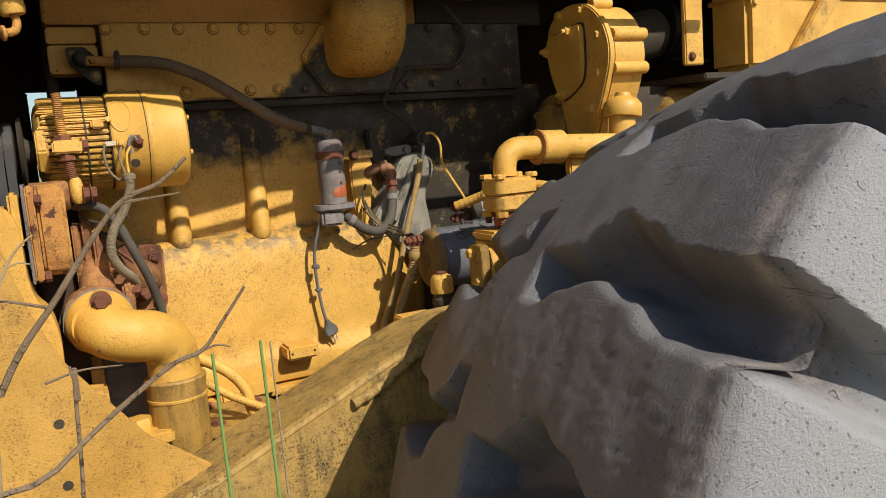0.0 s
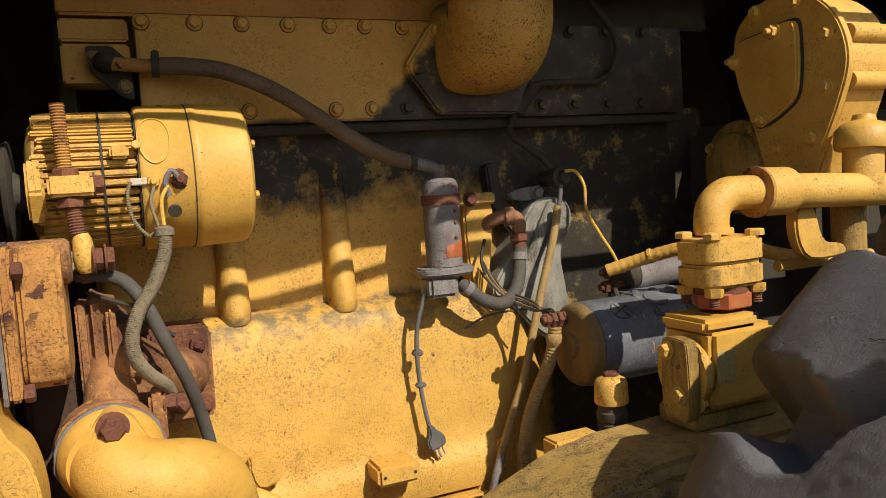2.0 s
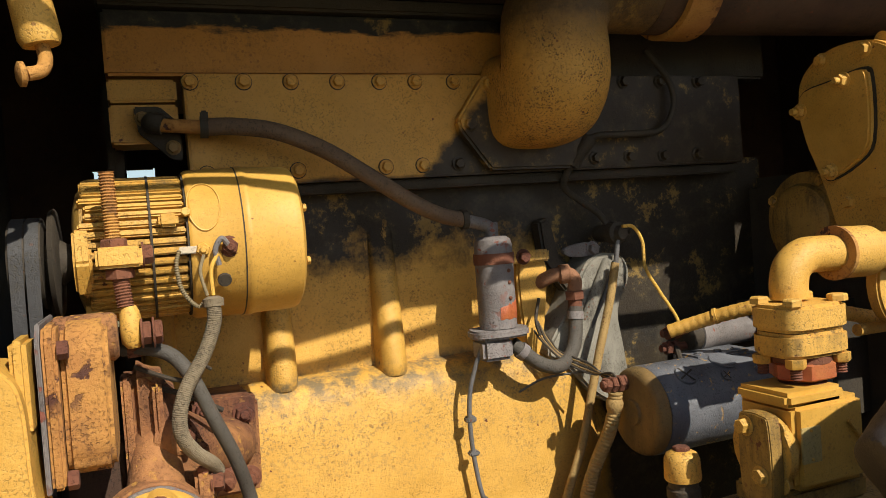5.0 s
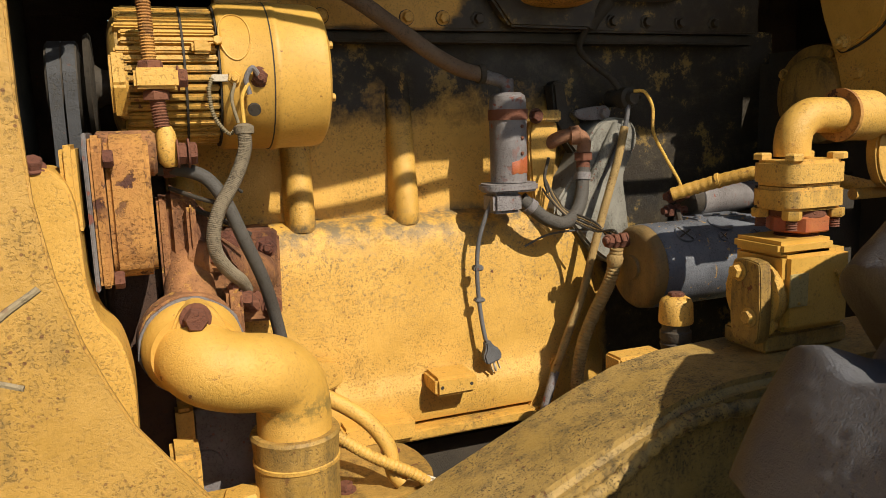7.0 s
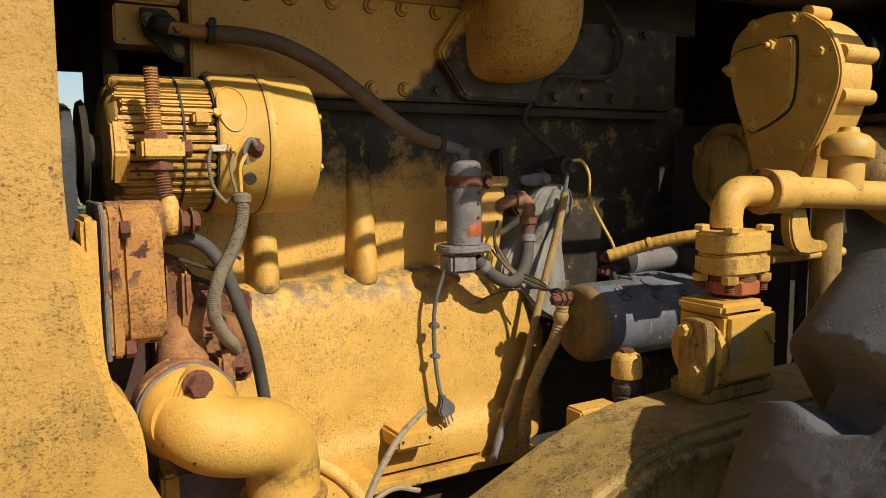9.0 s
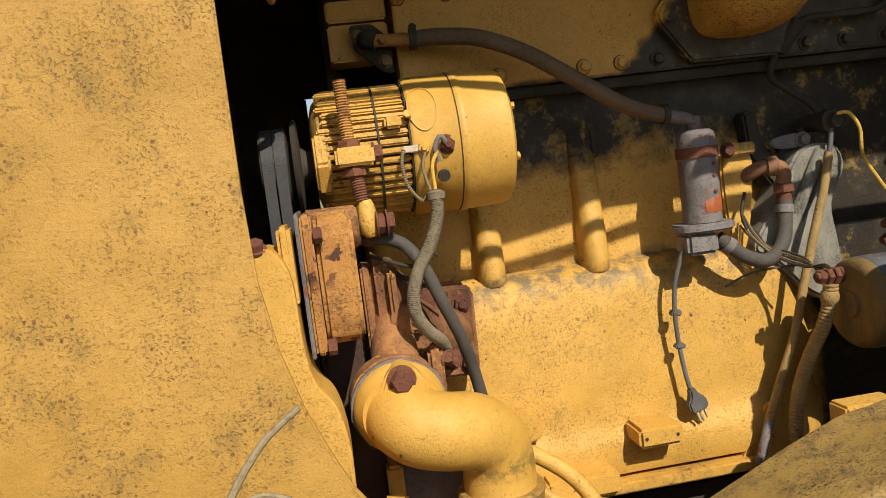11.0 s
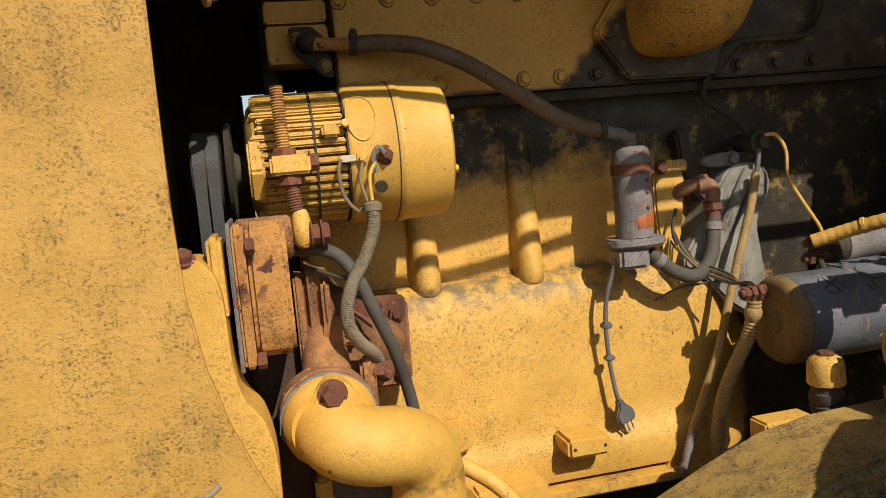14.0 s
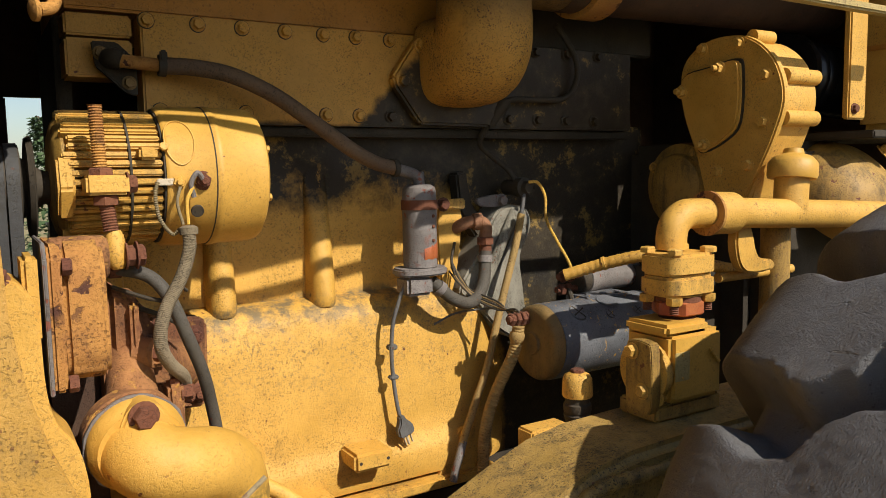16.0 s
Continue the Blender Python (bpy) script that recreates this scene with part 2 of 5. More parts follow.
def rubber(name):
    m, t, b = nodes_of(name)
    p = place_of(t)
    big = noise_tex(t, 7.0, 6, 0.65, p)
    col = mix(t, ramp(t, big, 0.35, 0.7), (0.125, 0.123, 0.126), (0.165, 0.162, 0.166))
    scuff = noise_tex(t, 1.0, 7, 0.7, stretched(t, p, (30, 12, 30)))
    col = mix(t, maths(t, "MULTIPLY", ramp(t, scuff, 0.55, 0.8), 0.35), col, (0.23, 0.225, 0.22))
    # pale dust on the walls
    g = t.nodes.new("ShaderNodeVectorMath")
    g.operation = "DOT_PRODUCT"
    t.links.new(p, g.inputs[0])
    g.inputs[1].default_value = (0.093, 0.9756, -0.1987)
    worn = maths(t, "ADD", g.outputs["Value"], maths(t, "MULTIPLY", big, 0.02))
    side = span(t, worn, 0.132, 0.112)
    col = mix(t, maths(t, "MULTIPLY", side, 0.85), col, (0.34, 0.343, 0.352))
    rub = maths(t, "MULTIPLY", maths(t, "MULTIPLY", span(t, worn, 0.165, 0.145), span(t, worn, 0.118, 0.136)), ramp(t, noise_tex(t, 16.0, 6, 0.7, p), 0.42, 0.60))
    col = mix(t, maths(t, "MULTIPLY", rub, 0.8), col, (0.42, 0.36, 0.32))
    # brown mud left in the grooves' shoulders
    mud = maths(t, "MULTIPLY", ramp(t, noise_tex(t, 5.0, 6, 0.65, p), 0.56, 0.66), span(t, g.outputs["Value"], 0.56, 0.68))
    col = mix(t, maths(t, "MULTIPLY", mud, 0.7), col, (0.12, 0.082, 0.04))
    # far shoulder darkened for mud and for its unlit side, both in the colour
    mud_shade = span(t, maths(t, "ADD", g.outputs["Value"], maths(t, "MULTIPLY", big, 0.06)), 0.705, 0.785)
    col = mix(t, maths(t, "MULTIPLY", mud_shade, 0.85), col, (0.050, 0.039, 0.028))
    fine = noise_tex(t, 330.0, 5, 0.7, p)
    pit = dots(t, 260.0, 0.40, p)
    cuts = span(t, noise_tex(t, 1.0, 4, 0.6, stretched(t, p, (70, 24, 70))), 0.66, 0.71)
    grit = ramp(t, noise_tex(t, 700.0, 2, 0.5, p), 0.62, 0.72)
    col = mix(t, maths(t, "MULTIPLY", grit, 0.55), col, (0.26, 0.25, 0.245))
    col = mix(t, maths(t, "MULTIPLY", pit, 0.45), col, (0.035, 0.027, 0.027))
    t.links.new(col, b.inputs["Base Color"])
    b.inputs["Roughness"].default_value = 0.55
    h = maths(t, "SUBTRACT", maths(t, "ADD", maths(t, "MULTIPLY", fine, 0.8), maths(t, "MULTIPLY", scuff, 0.15)), maths(t, "ADD", maths(t, "MULTIPLY", pit, 0.35), cuts))
    bump(t, b, h, 1.0, 0.0034)
    return m


M_RUBBER = rubber("tyre_rubber_weathered")


def ground_mat():
    m, t, b = nodes_of("dry_grass_ground")
    p = place_of(t)
    col = mix(t, ramp(t, noise_tex(t, 1.3, 6, 0.6, p), 0.4, 0.65), (0.34, 0.27, 0.14), (0.20, 0.20, 0.08))
    col = mix(t, ramp(t, noise_tex(t, 40, 4, 0.6, p), 0.5, 0.8), col, (0.42, 0.35, 0.20))
    t.links.new(col, b.inputs["Base Color"])
    b.inputs["Roughness"].default_value = 0.95
    bump(t, b, noise_tex(t, 25, 6, 0.7, p), 0.8, 0.05)
    return m


M_GROUND = ground_mat()


def leaf_mat(name, a, c):
    m, t, b = nodes_of(name)
    col = mix(t, noise_tex(t, 3.0, 3, 0.6, place_of(t)), a, c)
    t.links.new(col, b.inputs["Base Color"])
    b.inputs["Roughness"].default_value = 0.7
    return m


M_NEEDLE = leaf_mat("conifer_needles", (0.035, 0.075, 0.025), (0.085, 0.13, 0.05))
M_STEM = leaf_mat("green_grass_stem", (0.10, 0.20, 0.04), (0.22, 0.32, 0.10))
M_TWIG = paint("dry_twig_bark", base=(0.16, 0.105, 0.06), pale=(0.30, 0.22, 0.14), dirt=(0.07, 0.045, 0.03), rough=0.85, grain=0.8)
M_BARK = paint("conifer_bark", base=(0.10, 0.07, 0.05), rough=0.9)
M_STRAW = paint("dry_straw", base=(0.27, 0.205, 0.11), rough=0.8)
M_COPPER = paint("bare_wire_strand", base=(0.17, 0.13, 0.065), pale=(0.28, 0.22, 0.12), rough=0.5)
M_FACEPLATE = paint("pale_yellow_plate", base=(0.40, 0.30, 0.11), rough=0.5)
M_PALE = paint("pale_cream_label", base=(0.5, 0.42, 0.3), rough=0.6)

# ---- mesh helpers ----
def bm_mesh(name, bm, mat, smooth=True):
    bmesh.ops.recalc_face_normals(bm, faces=bm.faces)
    me = bpy.data.meshes.new(name)
    bm.to_mesh(me)
    bm.free()
    me.materials.append(mat)
    if smooth:
        for f in me.polygons:
            f.use_smooth = True
        me.set_sharp_from_angle(angle=radians(38))
    return me


def origin_of(ob):
    v = Vector(ob.location)
    while ob.parent:
        ob = ob.parent
        v += Vector(ob.location)
    return v


def thing(name, at, label, category, group="", kind=""):
    ob = new(name)
    ob.empty_display_size = 0.05
    ob.location = at
    return tagged(ob, label, category, group, kind)


def part(name, bm, mat, parent, label="", smooth=True):
    """Link a bmesh, given in world places, as one mesh under parent."""
    o = origin_of(parent)
    bmesh.ops.translate(bm, verts=bm.verts, vec=-o)
    ob = new(name, bm_mesh(name, bm, mat, smooth))
    ob.parent = parent
    return tagged(ob, label)


def solo(name, bm, mat, at, label, category, group="", kind=""):
    """One mesh as a thing of its own."""
    bmesh.ops.translate(bm, verts=bm.verts, vec=-Vector(at))
    ob = new(name, bm_mesh(name, bm, mat))
    ob.location = at
    return tagged(ob, label, category, group, kind)


def bevelled(bm, w, seg=2):
    if w > 0:
        es = [e for e in bm.edges if len(e.link_faces) == 2 and e.calc_face_angle(0) > 0.5]
        bmesh.ops.bevel(bm, geom=es, offset=w, segments=seg, affect="EDGES", clamp_overlap=True)
    return bm


def box(x0, x1, y0, y1, z0, z1, w=0.003, m=None):
    bm = bmesh.new()
    bmesh.ops.create_cube(bm, size=1)
    for v in bm.verts:
        v.co = Vector(((x0 + x1) / 2 + v.co.x * (x1 - x0), (y0 + y1) / 2 + v.co.y * (y1 - y0), (z0 + z1) / 2 + v.co.z * (z1 - z0)))
    bevelled(bm, w)
    if m:
        bm.transform(m)
    return bm


def frame_on(d):
    d = Vector(d).normalized()
    return d.to_track_quat("Z", "Y").to_matrix().to_4x4()


def lathe(p0, d, profile, seg=40, closed=True):
    """Turned body: profile rows (along, radius) about the axis d through p0."""
    bm = bmesh.new()
    m = Matrix.Translation(p0) @ frame_on(d)
    rings = []
    for a, r in profile:
        rings.append([bm.verts.new(m @ Vector((r * math.cos(i * math.tau / seg), r * math.sin(i * math.tau / seg), a))) for i in range(seg)])
    for A, B in zip(rings, rings[1:]):
        for i in range(seg):
            bm.faces.new((A[i], A[(i + 1) % seg], B[(i + 1) % seg], B[i]))
    if closed:
        bm.faces.new(rings[0][::-1])
        bm.faces.new(rings[-1])
    return bm


def rod(p0, p1, r, seg=20, w=0.0):
    L = (Vector(p1) - Vector(p0)).length
    prof = [(0, r), (L, r)] if w == 0 else [(0, r - w), (w, r), (L - w, r), (L, r - w)]
    return lathe(p0, Vector(p1) - Vector(p0), prof, seg)


def smooth_path(pts, n=8):
    P = [Vector(p) for p in pts]
    P = [P[0] * 2 - P[1]] + P + [P[-1] * 2 - P[-2]]
    out = []
    for a, b, c, d in zip(P, P[1:], P[2:], P[3:]):
        for i in range(n):
            t = i / n
            out.append(0.5 * (2 * b + (c - a) * t + (2 * a - 5 * b + 4 * c - d) * t * t + (3 * b - a - 3 * c + d) * t ** 3))
    out.append(P[-2])
    return out


def tube(pts, r, seg=14, n=8, ribs=None, smooth=True):
    """A hose or bent pipe along pts; r: a radius or a function of 0..1; ribs: (pitch, depth) of corrugation."""
    path = smooth_path(pts, n) if smooth else [Vector(p) for p in pts]
    if ribs:
        fine, acc = [], 0.0
        L = [0.0]
        for a, b in zip(path, path[1:]):
            L.append(L[-1] + (b - a).length)
        k = max(8, int(L[-1] / ribs[0] * 4))
        j = 0
        for i in range(k + 1):
            s = L[-1] * i / k
            while j < len(L) - 2 and L[j + 1] < s:
                j += 1
            f = (s - L[j]) / max(1e-9, L[j + 1] - L[j])
            fine.append(path[j].lerp(path[j + 1], f))
        path = fine
    bm = bmesh.new()
    up, rings = None, []
    for i, p in enumerate(path):
        d = (path[min(i + 1, len(path) - 1)] - path[max(i - 1, 0)]).normalized()
        if up is None:
            up = d.orthogonal().normalized()
        up = (up - d * up.dot(d)).normalized()
        side = d.cross(up)
        rad = r(i / (len(path) - 1)) if callable(r) else r
        if ribs:
            rad += ribs[1] * (0.5, 1.0, 0.5, -0.6)[i % 4]
        rings.append([bm.verts.new(p + rad * (math.cos(k * math.tau / seg) * up + math.sin(k * math.tau / seg) * side)) for k in range(seg)])
    for A, B in zip(rings, rings[1:]):
        for i in range(seg):
            bm.faces.new((A[i], A[(i + 1) % seg], B[(i + 1) % seg], B[i]))
    bm.faces.new(rings[0][::-1])
    bm.faces.new(rings[-1])
    return bm


def slab(poly, axis, a, b, w=0.003, seg=2):
    """A plate: a polygon in the plane across axis ('x': (y, z), 'y': (x, z), 'z': (x, y)), from a to b."""
    def at(p, k):
        return {"x": (k, p[0], p[1]), "y": (p[0], k, p[1]), "z": (p[0], p[1], k)}[axis]
    bm = bmesh.new()
    A = [bm.verts.new(at(p, a)) for p in poly]
    B = [bm.verts.new(at(p, b)) for p in poly]
    bm.faces.new(A)
    bm.faces.new(B[::-1])
    n = len(poly)
    for i in range(n):
        bm.faces.new((A[i], B[i], B[(i + 1) % n], A[(i + 1) % n]))
    bmesh.ops.recalc_face_normals(bm, faces=bm.faces)
    return bevelled(bm, w, seg)


def rounded(pts, n=5):
    """A closed outline through pts, smoothed."""
    P = [Vector(p) for p in pts]
    k = len(P)
    out = []
    for i in range(k):
        a, b, c, d = P[i - 1], P[i], P[(i + 1) % k], P[(i + 2) % k]
        for j in range(n):
            t = j / n
            out.append(0.5 * (2 * b + (c - a) * t + (2 * a - 5 * b + 4 * c - d) * t * t + (3 * b - a - 3 * c + d) * t ** 3))
    return [tuple(v) for v in out]


def bolt(p, d, r=0.008, h=0.007, washer=True, stub=0.0, turn=0.3):
    """Hexagon bolt head at p, standing out along d, with its washer and thread stub."""
    prof = [(0, r), (h * 0.8, r), (h, r * 0.86)]
    bm = lathe(p, d, prof, 6)
    m = Matrix.Translation(p) @ Matrix.Rotation(turn, 4, Vector(d).normalized()) @ Matrix.Translation(-Vector(p))
    bm.transform(m)
    if washer:
        join(bm, lathe(Vector(p) - Vector(d).normalized() * 0.0005, d, [(0, r * 1.3), (0.0018, r * 1.3), (0.0022, r * 1.2)], 16))
    if stub:
        join(bm, lathe(p, d, [(0, r * 0.5), (h + stub, r * 0.5), (h + stub + 0.001, r * 0.4)], 10))
    return bm


def join(bm, other):
    me = bpy.data.meshes.new("tmp")
    other.to_mesh(me)
    other.free()
    bm.from_mesh(me)
    bpy.data.meshes.remove(me)
    return bm


def threaded(p0, p1, r, pitch=0.003):
    L = (Vector(p1) - Vector(p0)).length
    n = int(L / pitch)
    prof = []
    for i in range(n):
        prof += [(i * pitch, r), (i * pitch + pitch * 0.5, r * 0.84)]
    prof.append((n * pitch, r))
    return lathe(p0, Vector(p1) - Vector(p0), prof, 16)

# ---- ground and distance ----
GROUND = 0.16
bm = bmesh.new()
n = 40
gv = {}
for i in range(n + 1):
    for j in range(n + 1):
        u, v = (i / n * 2 - 1), (j / n * 2 - 1)
        x, y = 60 * u * abs(u) ** 1.6 + 0.5, 60 * v * abs(v) ** 1.6 + 1.0
        gv[i, j] = bm.verts.new((x, y, GROUND + 0.03 * noise.noise((x * 0.7, y * 0.7, 0.3)) * min(1, abs(u) * 3)))
for i in range(n):
    for j in range(n):
        bm.faces.new((gv[i, j], gv[i + 1, j], gv[i + 1, j + 1], gv[i, j + 1]))
far = 3000
ring = [bm.verts.new((far * math.cos(a * math.tau / 24), far * math.sin(a * math.tau / 24), GROUND - 1.0)) for a in range(24)]
c = bm.verts.new((0, 0, GROUND - 1.0))
for a in range(24):
    bm.faces.new((c, ring[a], ring[(a + 1) % 24]))
tagged(new("ground", bm_mesh("ground", bm, M_GROUND)), "dry grassy ground under the machine", "ground", kind="structure")


# ---- large forms of the machine ----
def block():
    t = thing("engine_block", (0.4, 1.75, 0.95), "large yellow cast iron engine block, oil and shade coloured in under the cover", "engine")
    wall = box(0.05, 1.15, 1.665, 1.95, 0.98, 1.64, 0.004)
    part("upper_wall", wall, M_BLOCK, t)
    part("front_plate", box(0.028, 0.049, 1.69, 1.95, 0.98, 1.78, 0.003), M_SOOT_DARK, t, "dark front plate")
    # skirt: a profile swept along the engine, its rear end rounded
    prof = [(1.70, 1.352), (1.662, 1.350), (1.640, 1.344), (1.622, 1.332), (1.613, 1.312), (1.609, 1.27), (1.606, 1.20), (1.604, 1.135),
            (1.602, 1.112), (1.598, 1.098), (1.588, 1.088), (1.584, 1.075), (1.584, 1.045), (1.588, 1.032), (1.60, 1.026), (1.70, 1.022)]
    bm = bmesh.new()
    rows = []
    for i in range(61):
        x = 0.05 + 0.72 * i / 60
        k = max(0.0, (x - 0.66) / 0.11)
        rows.append([bm.verts.new((x, y + 0.075 * k * k + 0.0012 * noise.noise((x * 40, y * 9, z * 40)), z - 0.012 * k * k)) for y, z in prof])
    for A, B in zip(rows, rows[1:]):
        for j in range(len(prof) - 1):
            bm.faces.new((A[j], B[j], B[j + 1], A[j + 1]))
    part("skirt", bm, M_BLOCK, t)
    arc = [radians(180 - 15 * k) for k in range(13)]
    for x, top in ((0.235, 1.545), (0.400, 1.560), (0.075, 1.54)):
        bm = bmesh.new()
        rows = []
        for i in range(25):
            z = 1.337 + (top - 1.337) * i / 24
            f = min(1.0, math.sqrt(max(0.0, (z - 1.335) / 0.014)))
            g = 1.0 - 0.93 * (i / 24) ** 1.3
            w = 0.0215 * (1.04 - 0.10 * i / 24)
            rows.append([bm.verts.new((x + w * math.cos(a), 1.668 - 0.050 * g * (0.80 + 0.20 * f) * math.sin(a) ** 0.6, z)) for a in arc])
        for A, B in zip(rows, rows[1:]):
            for j in range(len(arc) - 1):
                bm.faces.new((A[j], A[j + 1], B[j + 1], B[j]))
        bm.faces.new(rows[0])
        bm.faces.new(rows[-1])
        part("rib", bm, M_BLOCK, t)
    lug = box(0.402, 0.470, 1.540, 1.60, 1.082, 1.112, 0.005)
    lug = part("lug", lug, M_YEL, t)
    for x in (0.412, 0.460):
        # flat dark disc paints the shaded inside of the hole
        part("tapped_hole", lathe((x, 1.5405, 1.097), (0, -1, 0), [(0, 0.0030), (0.0008, 0.0028)], 12), M_SOOT_DARK, lug, "small dark tapped hole")
    part("foot_pad", box(0.26, 0.372, 1.552, 1.60, 1.018, 1.052, 0.005), M_YEL, t)
    part("bottom_flange", box(0.12, 0.70, 1.572, 1.70, 1.006, 1.024, 0.003), M_YEL_DIRTY, t)
    part("oil_sump", box(0.05, 0.95, 1.63, 1.95, 0.62, 1.006, 0.03), M_SOOT_DARK, t)
    for x in (0.22, 0.33, 0.45, 0.57):
        part("bolt", bolt((x, 1.60, 1.006), (0, 0, -1), 0.009, 0.007), M_BOLT_RUST, t)
    return t


def cover():
    t = thing("side_cover", (0.6, 1.62, 1.625), "long flat yellow engine cover with bolts, rear half black with oil", "engine cover")
    part("plate", box(0.130, 1.062, 1.610, 1.664, 1.628, 1.779, 0.003), M_COVER, t)
    part("gasket_lip", box(0.125, 1.068, 1.625, 1.70, 1.612, 1.627, 0.003), M_SOOT_DARK, t, "black oily lower lip")
    tops = [0.138, 0.208, 0.272, 0.338, 0.400, 0.455, 0.516, 0.818, 0.891, 0.97]
    lows = [0.151, 0.273, 0.401, 0.458, 0.515, 0.572, 0.629, 0.688, 0.755, 0.821, 0.889, 0.96]
    for x, z in [(x, 1.768) for x in tops] + [(x, 1.645) for x in lows]:
        b = part("bolt", bolt((x, 1.6085, z), (0, -1, 0), 0.0080, 0.009, turn=x * 37), M_COVER, t)
        # dark ring round each head paints in its outline shadow
        part("washer", lathe((x, 1.6101, z), (0, -1, 0), [(0, 0.0118), (0.0010, 0.0116)], 16), M_SOOT_DARK, b, "dark ring painting in the bolt head's outline shade")
    return t


def head():
    t = thing("rocker_housing", (0.6, 1.7, 1.78), "orange-yellow rocker housing above the cover, sooty along its top", "engine part")
    part("side_wall", box(0.035, 0.80, 1.632, 1.95, 1.781, 1.868, 0.004), M_ORANGE, t)
    part("side_wall", box(0.802, 1.15, 1.640, 1.95, 1.781, 1.868, 0.004), M_SOOT_DARK, t, "black rear wall")
    part("top_ledge", box(0.03, 1.16, 1.618, 1.95, 1.870, 1.890, 0.004), M_SOOT_DARK, t, "black sooty ledge")
    part("lid", box(0.05, 1.14, 1.655, 1.95, 1.892, 2.02, 0.01), M_DARKRUST, t, "rusty brown lid")
    part("end_block", box(0.036, 0.122, 1.627, 1.70, 1.745, 1.775, 0.003), M_COVER, t)
    part("end_block", box(0.036, 0.122, 1.629, 1.70, 1.690, 1.742, 0.003), M_COVER, t)
    return t


def side_panel():
    out = [(-1.3, 2.05), (-0.066, 2.05), (-0.0665, 1.70), (-0.068, 1.52), (-0.065, 1.44), (-0.055, 1.375), (-0.040, 1.320), (-0.022, 1.275),
           (-0.006, 1.240), (0.026, 1.195), (0.092, 1.108), (0.196, 1.026), (0.279, 0.956), (0.40, 0.86), (0.40, 0.70), (-1.3, 0.70)]
    t = thing("machine_panel", (-0.5, 1.195, 0.70), "flat yellow sheet metal side panel with faded, speckled paint", "machine panel")
    bm = slab(out, "y", 1.19, 1.199, 0.002)
    part("sheet", bm, M_PANEL, t)
    part("edge_strip", slab([(-0.09, 2.05), (-0.070, 2.05), (-0.071, 1.52), (-0.069, 1.44), (-0.10, 1.44)], "y", 1.199, 1.23, 0.002), M_PANEL, t)
    for x, z in ((-0.023, 1.153), (-0.023, 1.061)):
        # dark disc on the sheet, the hole's shade put into its colour
        part("hole_disc", lathe((x, 1.1905, z), (0, -1, 0), [(0, 0.0075), (0.0008, 0.0072)], 20), M_SOOT_DARK, t, "dark drilled hole")
    return t


def frame_beam():
    t = thing("frame_beam", (0.7, 1.23, 0.5), "heavy sloping yellow frame beam with worn mossy paint and a weld bead", "frame")
    top = [(-0.30, 0.845), (0.0, 0.967), (0.166, 1.035), (0.32, 1.101), (0.47, 1.166), (0.535, 1.190), (0.60, 1.201), (0.70, 1.204), (1.6, 1.204)]
    out = top + [(1.6, 0.45), (-0.30, 0.45)]
    part("web", slab(out, "y", 1.135, 1.288, 0.012, 3), M_BEAM, t)
    bead = [(0.395, 1.1315, 1.105), (0.44, 1.131, 1.122), (0.48, 1.131, 1.146), (0.515, 1.131, 1.166), (0.56, 1.131, 1.174), (0.64, 1.131, 1.174), (0.9, 1.131, 1.174)]
    part("weld_bead", tube(bead, lambda s: 0.009 + 0.0015 * math.sin(s * 90), 10, 12), M_BEAM, t)
    part("gusset", box(0.556, 0.625, 1.290, 1.325, 1.150, 1.192, 0.003), M_YEL, t)
    return t


def hood():
    t = thing("engine_hood", (0.5, 1.6, 1.85), "dark rusty engine hood over the bay with a yellow side rail", "machine hood")
    part("roof", box(-1.3, 1.9, 1.044, 2.6, 2.102, 2.12, 0.004), M_DARKRUST, t)
    part("side_rail", box(-0.066, 0.95, 1.150, 1.19, 1.915, 2.10, 0.004), M_DARKRUST, t)
    # unseen lip, its lower edge bent to cast the shadow edge on the block
    lip = [(-0.30, 2.016), (0.26, 2.012), (0.35, 1.990), (0.435, 1.976), (0.585, 2.002), (0.69, 2.029), (0.85, 2.036), (1.16, 2.046)]
    part("shade_lip", slab(lip + [(1.16, 2.102), (-0.30, 2.102)], "y", 1.046, 1.054, 0.001), M_DARKRUST, t, "unseen hood lip added to cast the shadow edge")
    # unseen bar added to cast the dark band on alternator and block
    bar = [(-0.28, 1.050, 1.986), (0.13, 1.050, 1.984), (0.265, 1.050, 1.980), (0.35, 1.050, 1.954), (0.427, 1.050, 1.939), (0.58, 1.050, 1.957), (0.69, 1.050, 1.979), (0.85, 1.050, 1.990)]
    part("shade_bar", tube(bar, 0.0085, 12), M_SOOT_DARK, t, "thin unseen bar added to cast a shadow band")
    part("sill_bar", box(0.64, 1.36, 1.190, 1.212, 1.799, 1.812, 0.003), M_FACEPLATE, t, "pale worn side bar")
    part("far_side", box(0.10, 1.9, 2.20, 2.22, 0.4, 2.10, 0.003), M_DARKRUST, t)
    part("far_rail", box(-0.3, 0.10, 2.20, 2.22, 1.712, 2.10, 0.003), M_DARKRUST, t)
    part("far_sill", box(-0.3, 0.10, 2.20, 2.22, 0.4, 1.40, 0.003), M_DARKRUST, t)
    # added strip, sized to block the sky left of the small gap
    part("far_blocker", box(-0.3, -0.014, 2.20, 2.22, 1.40, 1.712, 0.003), M_DARKRUST, t)
    part("bulkhead", box(1.75, 1.77, 1.35, 2.20, 0.4, 2.10, 0.003), M_DARKRUST, t)
